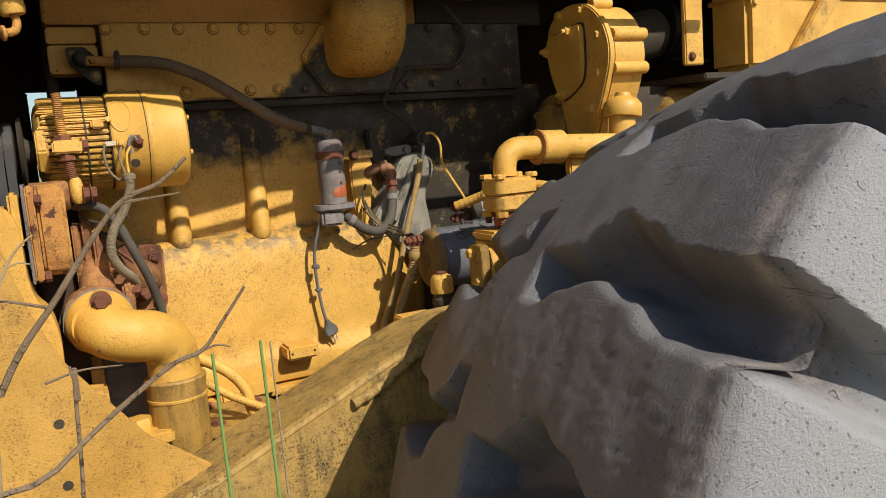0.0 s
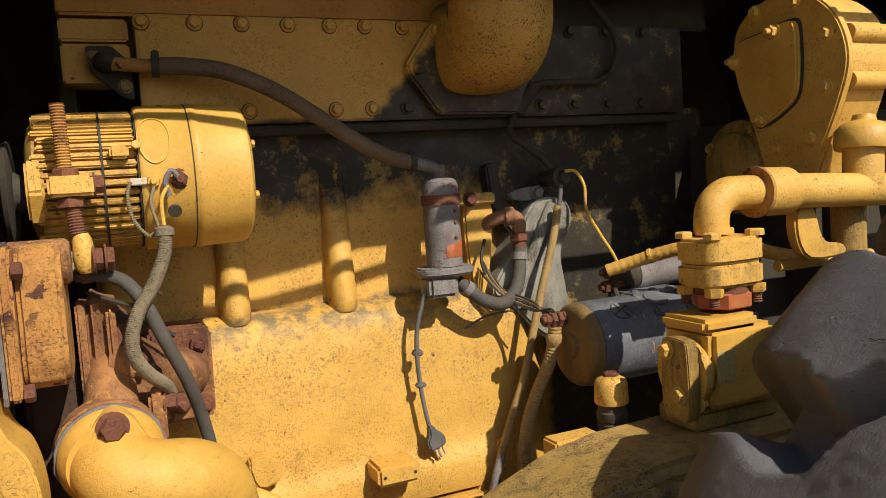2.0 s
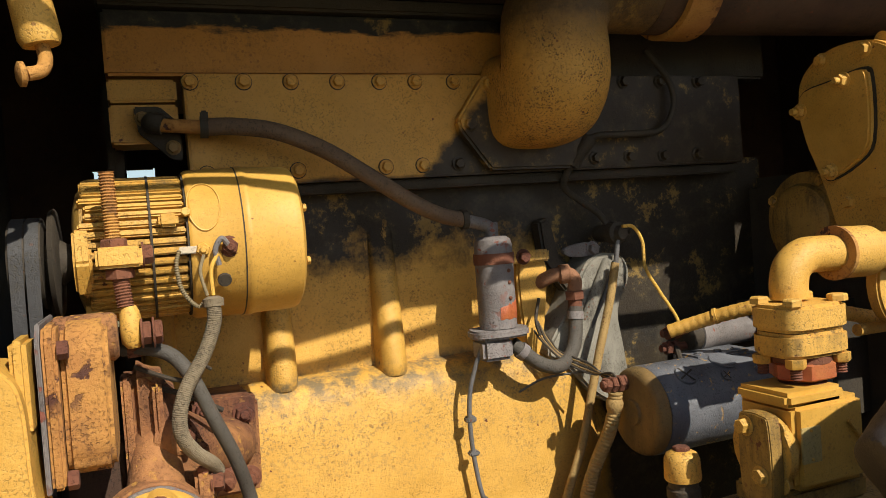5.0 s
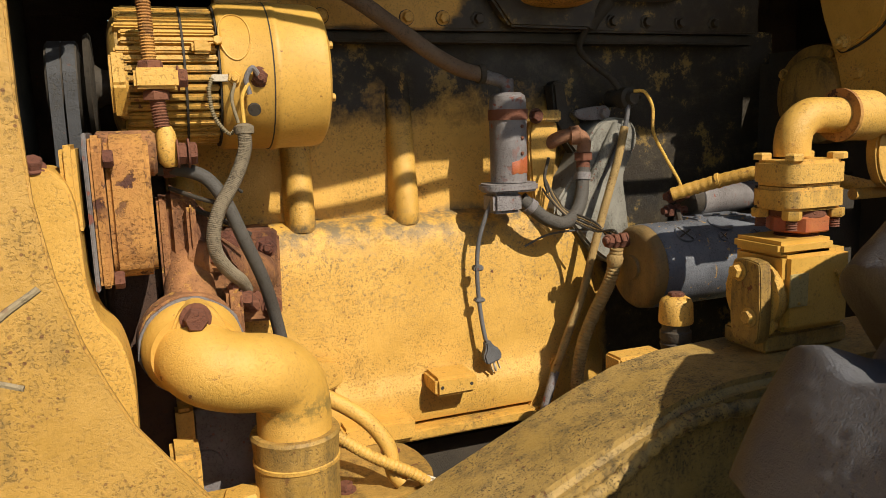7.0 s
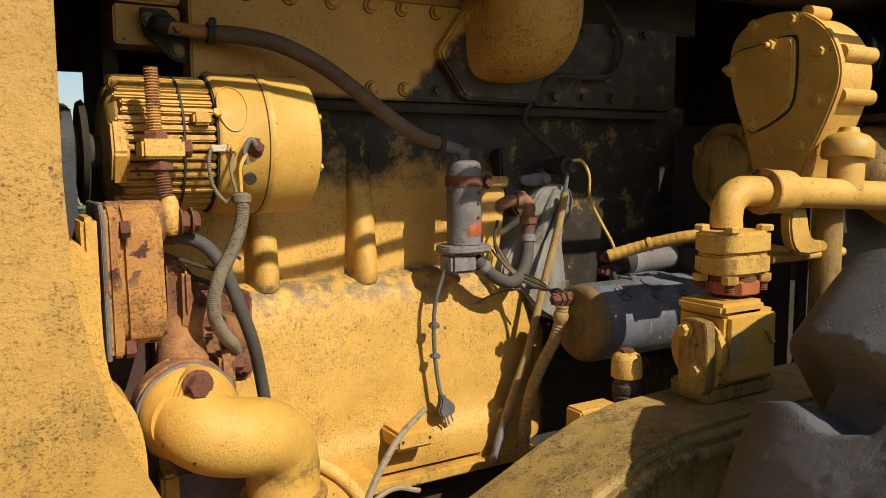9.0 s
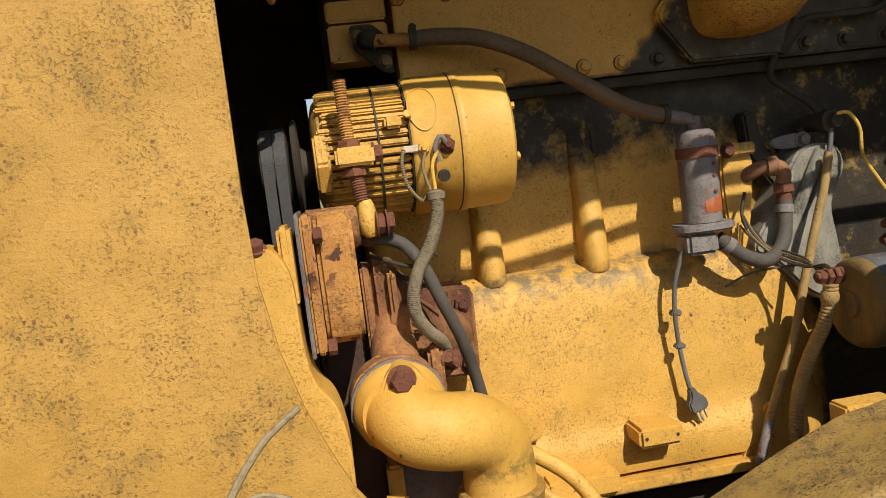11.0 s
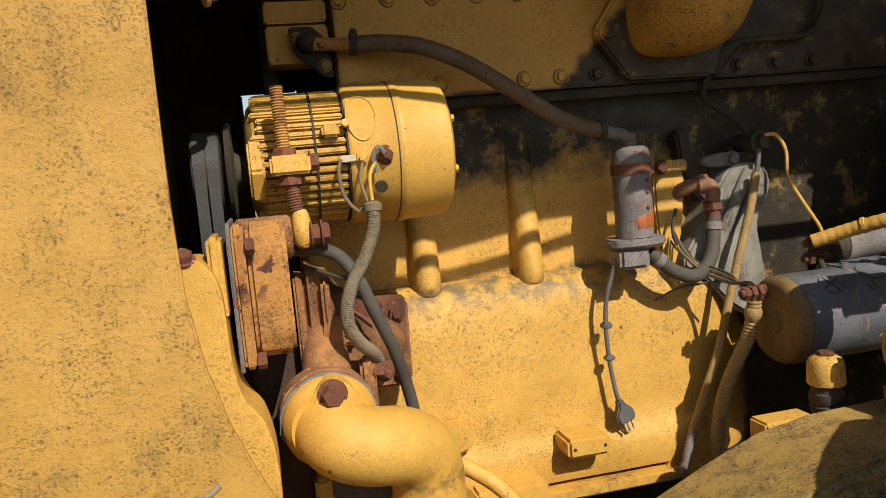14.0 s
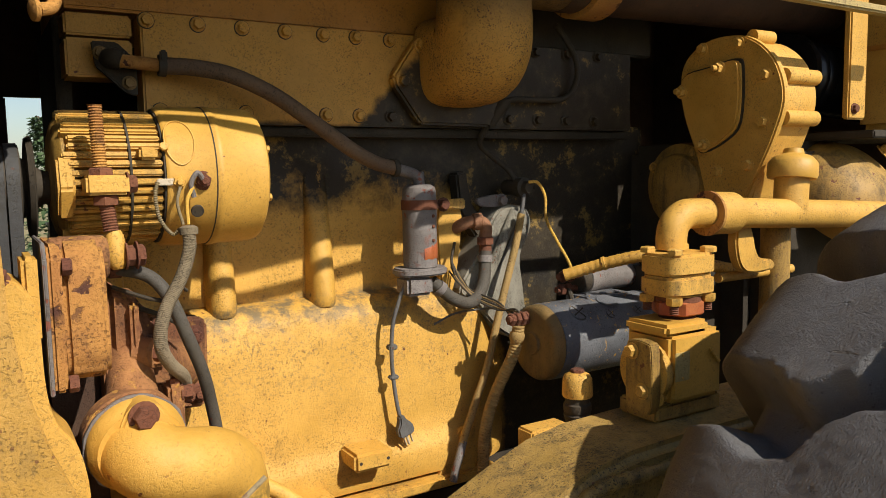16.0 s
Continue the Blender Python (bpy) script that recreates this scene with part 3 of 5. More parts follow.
    part("radiator_shroud", box(-0.34, -0.16, 1.23, 2.19, 0.4, 2.05, 0.01), M_SOOT_DARK, t, "black radiator shroud")
    return t


block()
cover()
head()
side_panel()
frame_beam()
hood()


# ---- tyre ----
TR = 0.705
HUB = Vector((1.03, 0.869, 0.842))
AXLE = Vector((0.093, 0.9756, -0.1987)).normalized()
SIDE = (Vector((1, 0, 0)) - AXLE * AXLE.x).normalized()
RISE = SIDE.cross(AXLE)
PITCH = 18.0


def lerp_table(tab, y):
    for (a, va), (b, vb) in zip(tab, tab[1:]):
        if y <= b:
            f = max(0.0, (y - a) / (b - a))
            f = f * f * (3 - 2 * f)
            return va + (vb - va) * f
    return tab[-1][1]


# one tread groove on either side of the middle rib: across the tread, the angle of its lower and its upper lip
OUT_LOW = [(-0.80, 148.0), (-0.74, 147.5), (-0.66, 145.6), (-0.60, 144.8), (-0.57, 144.1), (-0.51, 141.4), (-0.44, 139.2), (-0.39, 139.8), (-0.34, 140.9), (-0.28, 140.0)]
OUT_UPP = [(-0.80, 144.5), (-0.74, 142.6), (-0.66, 139.6), (-0.62, 139.3), (-0.55, 138.1), (-0.49, 135.5), (-0.43, 133.4), (-0.40, 134.6), (-0.36, 136.2), (-0.28, 136.0)]
IN_LOW = [(-0.26, 134.3), (-0.21, 134.8), (-0.19, 135.6), (-0.15, 139.0), (-0.12, 139.3), (-0.05, 136.8), (0.05, 136.0)]
IN_UPP = [(-0.26, 130.2), (-0.21, 130.0), (-0.18, 132.6), (-0.14, 134.0), (-0.08, 131.7), (-0.01, 130.3), (0.05, 130.0)]


def tread_cut(th, y):
    """How deep a groove lies at this angle and place across the tread, 0 to 1."""
    best = 0.0
    for low, upp, end in ((OUT_LOW, OUT_UPP, (-0.298 - y) * 82), (IN_LOW, IN_UPP, (y + 0.250) * 82)):
        a, b = lerp_table(upp, y), lerp_table(low, y)
        mid = (a + b) / 2
        u = (th - mid + PITCH / 2) % PITCH - PITCH / 2 + mid
        s = min((u - a + 0.7) / 1.9, (b - u + 0.9) / 2.8, end / 2.0)
        s = max(0.0, min(1.0, s))
        best = max(best, s * s * (3 - 2 * s))
    return best


def tyre():
    t = thing("loader_wheel", (1.0, 0.55, 0.20), "huge worn grey rubber loader tyre with deep zigzag grooves", "tyre")
    # cross-section: distance from the axle and place along it, from the near bead over the tread to the far bead
    cs = [(0.34, -0.63), (0.40, -0.665), (0.47, -0.690), (0.53, -0.702), (0.575, -0.704), (0.61, -0.701), (0.635, -0.696), (0.655, -0.689), (0.672, -0.680), (0.684, -0.671), (0.691, -0.662)]
    for i in range(1, 101):
        y = -0.662 + 0.60 * i / 100
        q = (y + 0.34) / 0.33
        cs.append((0.692 + 0.013 * (1 - q * q), y))
    for k in range(1, 17):
        a = radians(90 * k / 16)
        cs.append((0.6958 - 0.070 * (1 - math.cos(a)), -0.062 + 0.086 * math.sin(a)))
    cs += [(0.60, 0.032), (0.56, 0.040), (0.50, 0.040), (0.42, 0.02), (0.36, -0.03)]
    near = []
    for (r0, y0), (r1, y1) in zip(cs[4:11], cs[5:12]):
        near += [(r0 + (r1 - r0) * k / 5, y0 + (y1 - y0) * k / 5) for k in range(5)]
    cs = cs[:4] + near + cs[11:]
    ths = [92.0 + 76.0 * i / 330 for i in range(330)] + [168.0 + 284.0 * i / 170 for i in range(170)]
    bm = bmesh.new()
    rings = []
    for th in ths:
        A = radians(th)
        out = SIDE * math.cos(A) + RISE * math.sin(A)
        row = []
        for r, y in cs:
            edge = max(0.0, min(1.0, (r - 0.545) / 0.045))
            cut = tread_cut(th, y) * edge if edge else 0.0
            q = 0.0018 * noise.noise((th * 0.22, y * 22, 1.7)) + 0.0006 * noise.noise((th * 0.9, y * 90, 4.1)) + 0.0007 * noise.noise((th * 2.2, y * 200, 9.1))
            rr = r - 0.058 * cut + q * max(0.35, edge)
            yy = y + (0.028 * cut if y < -0.66 else -0.035 * cut * min(1.0, (y + 0.062) / 0.08) if y > -0.062 else 0.0)
            row.append(bm.verts.new(HUB + out * rr + AXLE * yy))
        rings.append(row)
    for i in range(len(ths)):
        A, B = rings[i], rings[(i + 1) % len(ths)]
        for j in range(len(cs) - 1):
            bm.faces.new((A[j], A[j + 1], B[j + 1], B[j]))
    part("tyre_casing", bm, M_RUBBER, t)
    part("rim", lathe(HUB - AXLE * 0.68, AXLE, [(0, 0.33), (0.01, 0.355), (0.05, 0.33), (0.10, 0.30), (0.12, 0.15), (0.10, 0.12), (0.64, 0.12), (0.64, 0.36)], 48), M_YEL, t, "yellow steel rim")
    return t


tyre()


# ---- alternator and its drive ----
AY, AZ = 1.478, 1.553


def alternator():
    t = thing("alternator", (0.12, AY, AZ - 0.09), "large yellow finned alternator with a threaded adjusting rod", "alternator")
    d = (1, 0, 0)
    part("rear_housing", lathe((0.098, AY, AZ), d, [(0.012, 0.070), (0.012, 0.083), (0.014, 0.0845), (0.016, 0.0855), (0.070, 0.0865), (0.072, 0.0880), (0.078, 0.0880), (0.080, 0.0865),
                                                      (0.126, 0.0855), (0.133, 0.083), (0.137, 0.076), (0.139, 0.060), (0.139, 0.0)], 72, False), M_YEL_CLEAN, t)
    # core and front bracket coloured darker for the shade between and before the fins
    part("stator_core", lathe((0.004, AY, AZ), d, [(0, 0.060), (0.106, 0.066)], 48), M_GRIME_SHADE, t)
    part("front_bracket", lathe((-0.006, AY, AZ), d, [(0, 0.03), (0.001, 0.050), (0.005, 0.064), (0.010, 0.0700), (0.013, 0.0700), (0.013, 0.058)], 48), M_GRIME_SHADE, t)
    # lengthwise cooling fins
    for i in range(46):
        a = math.tau * i / 46
        bm = box(0.006 + 0.004 * math.sin(i * 1.9), 0.108, -0.0037, 0.0037, 0.056, 0.0795 + 0.0008 * math.sin(i * 2.7), 0.0020)
        bm.transform(Matrix.Translation((0, AY, AZ)) @ Matrix.Rotation(a, 4, "X"))
        part("fin", bm, M_YEL_DIRTY, t)
    part("seam_ring", lathe((0.0705, AY, AZ), d, [(0, 0.070), (0.0005, 0.0808), (0.003, 0.0808), (0.0035, 0.070)], 48), M_SOOT_DARK, t, "dark joint between the halves")
    # dark rings draw the joints and the shadow lines left of the ridges
    part("joint_shade_ring", lathe((0.1660, AY, AZ), d, [(0, 0.080), (0.0003, 0.0873), (0.0016, 0.0873), (0.0019, 0.080)], 64), M_SOOT_DARK, t, "dark line left of the ridge, joint and painted shadow")
    part("joint_shade_ring", lathe((0.1075, AY, AZ), d, [(0, 0.070), (0.0004, 0.0815), (0.0024, 0.0815), (0.0026, 0.070)], 64), M_SOOT_DARK, t, "dark gap and painted shadow before the rear housing")
    part("end_cap", lathe((0.225, AY, AZ), d, [(0, 0.078), (0.008, 0.074), (0.012, 0.05), (0.012, 0.0)], 48, False), M_YEL_CLEAN, t)
    # oval raised plate on the housing
    rim = []
    for k in range(28):
        u, v = 0.127 + 0.017 * math.cos(k * math.tau / 28), 0.030 * math.sin(k * math.tau / 28)
        a = radians(111) + v / 0.0865
        rim.append(Vector((u, AY + 0.0866 * math.cos(a + radians(40)), AZ + 0.0866 * math.sin(a + radians(40)))))
    part("oval_rim", tube(rim + [rim[0]], 0.0009, 6, 2), M_YEL_CLEAN, t)
    # box ear and screw on the seam
    part("ear", box(0.080, 0.100, AY - 0.090, AY - 0.06, AZ + 0.020, AZ + 0.034, 0.003), M_YEL, t)
    part("screw", bolt((0.108, AY - 0.081, AZ + 0.034), (0, -0.92, 0.38), 0.0055, 0.004, False), M_YEL, t)
    # terminals
    part("terminal_boss", lathe((0.150, AY - 0.070, AZ - 0.004), (0, -1, -0.05), [(0, 0.014), (0.012, 0.014), (0.013, 0.012)], 24), M_YEL_DIRTY, t)
    part("terminal_nut", bolt((0.150, AY - 0.084, AZ - 0.005), (0, -1, -0.05), 0.009, 0.008, True, 0.004), M_BOLT_RUST, t, "rusty terminal nut")
    part("terminal_nut", bolt((0.122, AY - 0.083, AZ - 0.006), (0, -1, -0.05), 0.0075, 0.007, True, 0.003), M_YEL_DIRTY, t)
    part("terminal_lug", box(0.098, 0.120, AY - 0.088, AY - 0.083, AZ - 0.010, AZ - 0.002, 0.001), M_PALE, t, "pale metal cable lug")
    part("wire_lug", tube([(0.148, AY - 0.094, AZ - 0.004), (0.141, AY - 0.096, AZ + 0.004), (0.134, AY - 0.094, AZ - 0.008), (0.137, AY - 0.092, AZ - 0.024)], 0.003, 8), M_GREY, t, "bright grey wire lug")
    # vent drawn as a dark disc, its inner shade in the colour
    part("vent_hole", lathe((0.142, AY - 0.0835, AZ - 0.040), (0, -0.93, -0.40), [(0, 0.0075), (0.0035, 0.0072)], 20), M_SOOT_DARK, t, "dark round vent hole")
    part("wire_braid", tube([(0.098, AY - 0.088, AZ - 0.006), (0.094, AY - 0.092, AZ - 0.022), (0.098, AY - 0.091, AZ - 0.048), (0.112, AY - 0.086, AZ - 0.066), (0.121, AY - 0.088, AZ - 0.060)], 0.0021, 8, 8, (0.0026, 0.0005)), M_COPPER, t, "twisted braided wire")
    part("yellow_wire", tube([(0.136, AY - 0.094, AZ - 0.012), (0.128, AY - 0.096, AZ - 0.028), (0.128, AY - 0.096, AZ - 0.055)], 0.0022, 8), M_WIRE, t)
    part("lead_wire", tube([(0.122, AY - 0.092, AZ - 0.012), (0.117, AY - 0.096, AZ - 0.030), (0.122, AY - 0.097, AZ - 0.055)], 0.0019, 8), M_COPPER, t)
    for a in (60, 150, 205, 300):
        c, s = math.cos(radians(a)), math.sin(radians(a))
        part("through_bolt", bolt((0.237, AY + 0.066 * c, AZ + 0.066 * s), (1, 0, 0), 0.005, 0.004, False), M_YEL, t)
    # lug foot of the front bracket
    part("bracket_lug", slab([(AY - 0.066, AZ - 0.046), (AY - 0.045, AZ - 0.01), (AY - 0.062, AZ + 0.024), (AY - 0.076, AZ + 0.022), (AY - 0.084, AZ - 0.012)], "x", -0.004, 0.014, 0.003), M_YEL, t)
    return t


def adjusting_rod():
    t = thing("adjusting_rod", (0.043, 1.36, 1.47), "upright threaded rod with yellow block and rusty nuts", "threaded rod")
    part("thread", threaded((0.036, 1.372, 1.556), (0.0345, 1.374, 1.632), 0.0078), M_RUSTY, t, "thread painted yellow and rusting")
    part("thread", threaded((0.0425, 1.366, 1.496), (0.039, 1.370, 1.535), 0.0085), M_BOLT_RUST, t, "bare rusty thread")
    part("block", box(0.019, 0.062, 1.352, 1.392, 1.535, 1.556, 0.003), M_YEL, t)
    part("nut", bolt((0.040, 1.370, 1.524), (0, 0, 1), 0.014, 0.010, False), M_BOLT_RUST, t)
    part("nut", bolt((0.0365, 1.371, 1.556), (0, 0, 1), 0.013, 0.008, False), M_BOLT_RUST, t)
    part("cross_bolt", bolt((0.062, 1.370, 1.546), (1, 0, 0), 0.010, 0.010, True), M_BOLT_RUST, t)
    part("rod_eye", lathe((0.045, 1.366, 1.496), (0.06, -0.02, -1), [(0, 0.007), (0.006, 0.0095), (0.024, 0.0115), (0.036, 0.011), (0.042, 0.006)], 24), M_YEL, t)
    part("eye_bolt", bolt((0.055, 1.362, 1.468), (1, 0, 0), 0.0115, 0.010, True), M_BOLT_RUST, t)
    part("eye_bolt", bolt((0.066, 1.362, 1.468), (1, 0, 0), 0.012, 0.009, True), M_BOLT_RUST, t)
    return t


def belt_path(r, x0, x1):
    """A belt over the alternator pulley, running down to the crank pulley below."""
    c1, c2, r2 = Vector((AY, AZ - 0.010)), Vector((1.50, 1.02)), 0.10
    pts = []
    for k in range(25):
        a = math.pi * k / 24
        pts.append((c1.x + r * math.cos(a), c1.y + r * math.sin(a)))
    for k in range(25):
        a = math.pi + math.pi * k / 24
        pts.append((c2.x + r2 * math.cos(a), c2.y + r2 * math.sin(a)))
    bm = bmesh.new()
    rows = []
    for i, (y, z) in enumerate(pts):
        a = pts[i - 1]
        b = pts[(i + 1) % len(pts)]
        d = Vector((b[0] - a[0], b[1] - a[1])).normalized()
        nx, nz = d.y, -d.x
        rows.append([bm.verts.new((x, y + nx * o, z + nz * o)) for x, o in ((x0, 0.004), (x1, 0.004), (x1 - 0.002, -0.005), (x0 + 0.002, -0.005))])
    for i in range(len(rows)):
        A, B = rows[i], rows[(i + 1) % len(rows)]
        for j in range(4):
            bm.faces.new((A[j], B[j], B[(j + 1) % 4], A[(j + 1) % 4]))
    return bm


def pulley():
    t = thing("belt_pulley", (-0.045, AY, AZ - 0.07), "double grooved dark steel pulley on the alternator shaft", "pulley")
    d = (1, 0, 0)
    prof = [(0, 0.02), (0.0, 0.048), (0.002, 0.049), (0.006, 0.040), (0.010, 0.040), (0.014, 0.049), (0.017, 0.049), (0.021, 0.040), (0.025, 0.040), (0.029, 0.049), (0.032, 0.049), (0.034, 0.035), (0.055, 0.020), (0.066, 0.018)]
    part("wheel", lathe((-0.068, AY, AZ - 0.010), d, prof, 48), M_SOOT_DARK, t)
    part("fan_disc", lathe((-0.030, AY, AZ - 0.010), d, [(0, 0.02), (0.001, 0.057), (0.006, 0.060), (0.008, 0.057), (0.010, 0.02)], 40), M_SOOT_DARK, t, "dark cooling fan disc")
    for x in (-0.0655, -0.0505):
        b = solo("drive_belt", belt_path(0.047, x, x + 0.013), M_BELT, (x, AY, 0.92), "worn black rubber drive belt over the pulley", "drive belt", "drive belts")
    part("crank_wheel", lathe((-0.075, 1.50, 1.02), d, [(0, 0.03), (0, 0.097), (0.04, 0.097), (0.04, 0.03)], 40), M_SOOT_DARK, t)
    return t


alternator()
adjusting_rod()
pulley()


# ---- rusty water housing, elbow and front casting ----
def water_housing():
    t = thing("thermostat_housing", (0.05, 1.40, 1.235), "rust-covered cast thermostat housing bolted to the engine", "pipe housing")
    # upper chamber: boxy casting with rounded top
    sec = rounded([(1.30, 1.356), (1.298, 1.42), (1.302, 1.465), (1.325, 1.488), (1.36, 1.490), (1.40, 1.485), (1.41, 1.42), (1.40, 1.356)], 4)
    part("chamber", slab(sec, "x", -0.014, 0.026, 0.006, 3), M_RUSTY, t)
    part("neck_tube", lathe((-0.022, 1.345, 1.470), (1, 0, 0), [(0, 0.021), (0.002, 0.0235), (0.052, 0.0235), (0.056, 0.020)], 32), M_RUST, t)
    part("flange", slab([(1.288, 1.345), (1.288, 1.478), (1.300, 1.490), (1.41, 1.490), (1.41, 1.345)], "x", -0.027, -0.015, 0.003), M_RUSTY, t)
    part("gasket", slab([(1.286, 1.343), (1.286, 1.477), (1.300, 1.4925), (1.41, 1.4925), (1.41, 1.343)], "x", -0.0315, -0.0275, 0.001), M_GREY, t, "grey squeezed-out gasket")
    for z in (1.352, 1.468):
        part("bolt", bolt((-0.0145, 1.293, z), (1, 0, 0), 0.0085, 0.009, False), M_BOLT_RUST, t)
    # lower body with its boss, side block and branch to the engine flange
    out = [(0.034, 1.432), (0.060, 1.428), (0.080, 1.412), (0.088, 1.372), (0.112, 1.345), (0.118, 1.262), (0.075, 1.240), (0.034, 1.282)]
    part("body", slab(out, "y", 1.402, 1.462, 0.012, 3), M_RUST, t)
    part("parting_rib", box(0.030, 0.040, 1.394, 1.45, 1.285, 1.420, 0.003), M_RUST, t)
    part("neck", tube([(0.060, 1.425, 1.352), (0.058, 1.398, 1.325), (0.055, 1.374, 1.285), (0.054, 1.366, 1.268)], lambda u: 0.021 + 0.016 * u, 28), M_RUST, t)
    part("shelf", box(0.042, 0.098, 1.384, 1.412, 1.334, 1.350, 0.005), M_RUST, t)
    part("gusset", slab([(0.012, 1.296), (0.036, 1.318), (0.074, 1.318), (0.102, 1.276), (0.052, 1.262)], "y", 1.372, 1.386, 0.005), M_RUST, t)
    part("rib", box(0.060, 0.070, 1.386, 1.41, 1.352, 1.412, 0.004), M_RUST, t)
    part("branch", tube([(0.070, 1.435, 1.345), (0.100, 1.46, 1.325), (0.130, 1.50, 1.305), (0.145, 1.55, 1.297)], lambda u: 0.029 + 0.006 * abs(2 * u - 1), 26), M_RUST, t)
    part("boss", lathe((0.070, 1.402, 1.350), (0.80, -0.6, 0.02), [(0, 0.020), (0.018, 0.017), (0.020, 0.014)], 24), M_RUST, t)
    part("plug", bolt((0.086, 1.390, 1.350), (0.80, -0.6, 0.02), 0.010, 0.010, False), M_BOLT_RUST, t)
    part("side_block", box(0.094, 0.112, 1.372, 1.412, 1.258, 1.314, 0.004), M_RUST, t)
    part("side_nut", bolt((0.112, 1.386, 1.300), (1, -0.2, 0), 0.0095, 0.012, True), M_BOLT_RUST, t)
    part("set_screw", bolt((0.104, 1.382, 1.314), (0, 0, 1), 0.0065, 0.006, False), M_BOLT_RUST, t)
    part("backing", box(-0.028, 0.033, 1.42, 1.46, 1.10, 1.355, 0.006), M_DARKRUST, t, "dark brown rusty backing")
    # flange against the block
    fl = [(0.105, 1.240), (0.112, 1.233), (0.176, 1.231), (0.183, 1.238), (0.185, 1.350), (0.178, 1.358), (0.112, 1.362), (0.105, 1.355)]
    part("engine_flange", slab(fl, "y", 1.545, 1.575, 0.004), M_RUST, t)
    part("engine_pad", slab([(0.09, 1.232), (0.178, 1.232), (0.178, 1.352), (0.09, 1.352)], "y", 1.576, 1.66, 0.004), M_RUST, t)
    for x, z in ((0.166, 1.334), (0.168, 1.252), (0.118, 1.345), (0.116, 1.246)):
        part("bolt", bolt((x, 1.545, z), (0, -1, 0), 0.011, 0.010, True, 0.004), M_BOLT_RUST, t)
    # flange that carries the elbow
    fl2 = lathe((0.050, 1.378, 1.268), (0.10, -1, -0.12), [(0, 0.050), (0.002, 0.054), (0.018, 0.054), (0.020, 0.052)], 36)
    part("outlet_flange", fl2, M_RUST, t)
    part("outlet_stud", lathe((0.132, 1.50, 1.278), (0, -1, 0), [(0, 0.008), (0.06, 0.008), (0.062, 0.006)], 14), M_BOLT_RUST, t)
    part("stud_nut", bolt((0.132, 1.475, 1.278), (0, -1, 0), 0.012, 0.010), M_BOLT_RUST, t)
    return t


def elbow_pipe():
    t = thing("elbow_pipe", (0.156, 1.35, 0.80), "thick yellow painted elbow pipe turning down into a sleeve", "pipe")
    ax = Vector((0.10, -1.0, -0.12)).normalized()
    c = Vector((0.053, 1.352, 1.262))
    wavy = lathe(c - ax * 0.004, ax, [(0, 0.050), (0.001, 0.0555), (0.004, 0.0555), (0.005, 0.050)], 48)
    for v in wavy.verts:
        v.co += (v.co - c) * 0.05 * noise.noise(v.co * 60)
    part("gasket", wavy, M_GREY, t, "torn grey gasket")
    part("flange", lathe(c, ax, [(0, 0.050), (0.001, 0.053), (0.010, 0.0525), (0.016, 0.048), (0.022, 0.0455)], 44), M_ELBOW, t)
    path = [(0.055, 1.350, 1.258), (0.058, 1.330, 1.252), (0.072, 1.316, 1.244), (0.098, 1.316, 1.236), (0.126, 1.328, 1.228), (0.147, 1.342, 1.211), (0.156, 1.350, 1.184), (0.157, 1.352, 1.150), (0.157, 1.352, 1.10)]
    part("bend", tube(path, lambda s: 0.0455 - 0.003 * min(1, s * 4), 44, 10), M_ELBOW, t)
    part("ear", slab(rounded([(0.034, 1.270), (0.038, 1.302), (0.057, 1.316), (0.078, 1.304), (0.086, 1.272)], 4), "y", 1.318, 1.350, 0.006, 3), M_ELBOW, t)
    part("bolt", bolt((0.057, 1.318, 1.300), (0.0, -1.0, 0.0), 0.0125, 0.014, True, turn=0.9), M_BOLT_RUST, t, "large rusty bolt")
    part("sleeve", lathe((0.157, 1.352, 1.150), (0, 0, -1), [(0, 0.0425), (0, 0.0495), (0.004, 0.0515), (0.010, 0.0500), (0.030, 0.0485), (0.34, 0.0485)], 40, False), M_GRIME_SHADE, t, "grimy sleeve with a rolled lip")
    part("band", lathe((0.157, 1.352, 1.118), (0, 0, -1), [(0, 0.0485), (0.001, 0.0500), (0.005, 0.0500), (0.006, 0.0485)], 40, False), M_YEL_DIRTY, t)
    return t


def front_casting():
    t = thing("pump_casting", (-0.04, 1.27, 1.10), "rounded yellow cast pump casing behind the side panel", "pump casing")
    out = rounded([(-0.085, 1.10), (-0.085, 1.44), (-0.070, 1.462), (-0.052, 1.458), (-0.040, 1.430), (-0.037, 1.36), (-0.030, 1.325), (-0.014, 1.30), (-0.006, 1.26), (-0.006, 1.21), (-0.010, 1.12), (-0.03, 1.08)], 5)
    part("casing", slab(out, "y", 1.255, 1.33, 0.014, 4), M_YEL, t)
    part("edge_fin", box(-0.050, -0.036, 1.272, 1.33, 1.40, 1.482, 0.004), M_YEL, t)
    part("stud", bolt((-0.070, 1.262, 1.464), (0.1, -0.5, 0.8), 0.0085, 0.009), M_BOLT_RUST, t)
    return t


water_housing()
elbow_pipe()
front_casting()


# ---- hoses and cables on the front part ----
def sleeve_cable():
    t = thing("sleeved_cable", (0.09, 1.37, 1.27), "brown woven cable sleeve hanging from the alternator", "cable")
    pts = [(0.127, 1.378, 1.493), (0.126, 1.374, 1.470), (0.113, 1.362, 1.440), (0.093, 1.350, 1.410), (0.084, 1.345, 1.385), (0.085, 1.348, 1.362), (0.097, 1.362, 1.340), (0.112, 1.380, 1.323), (0.120, 1.40, 1.308)]
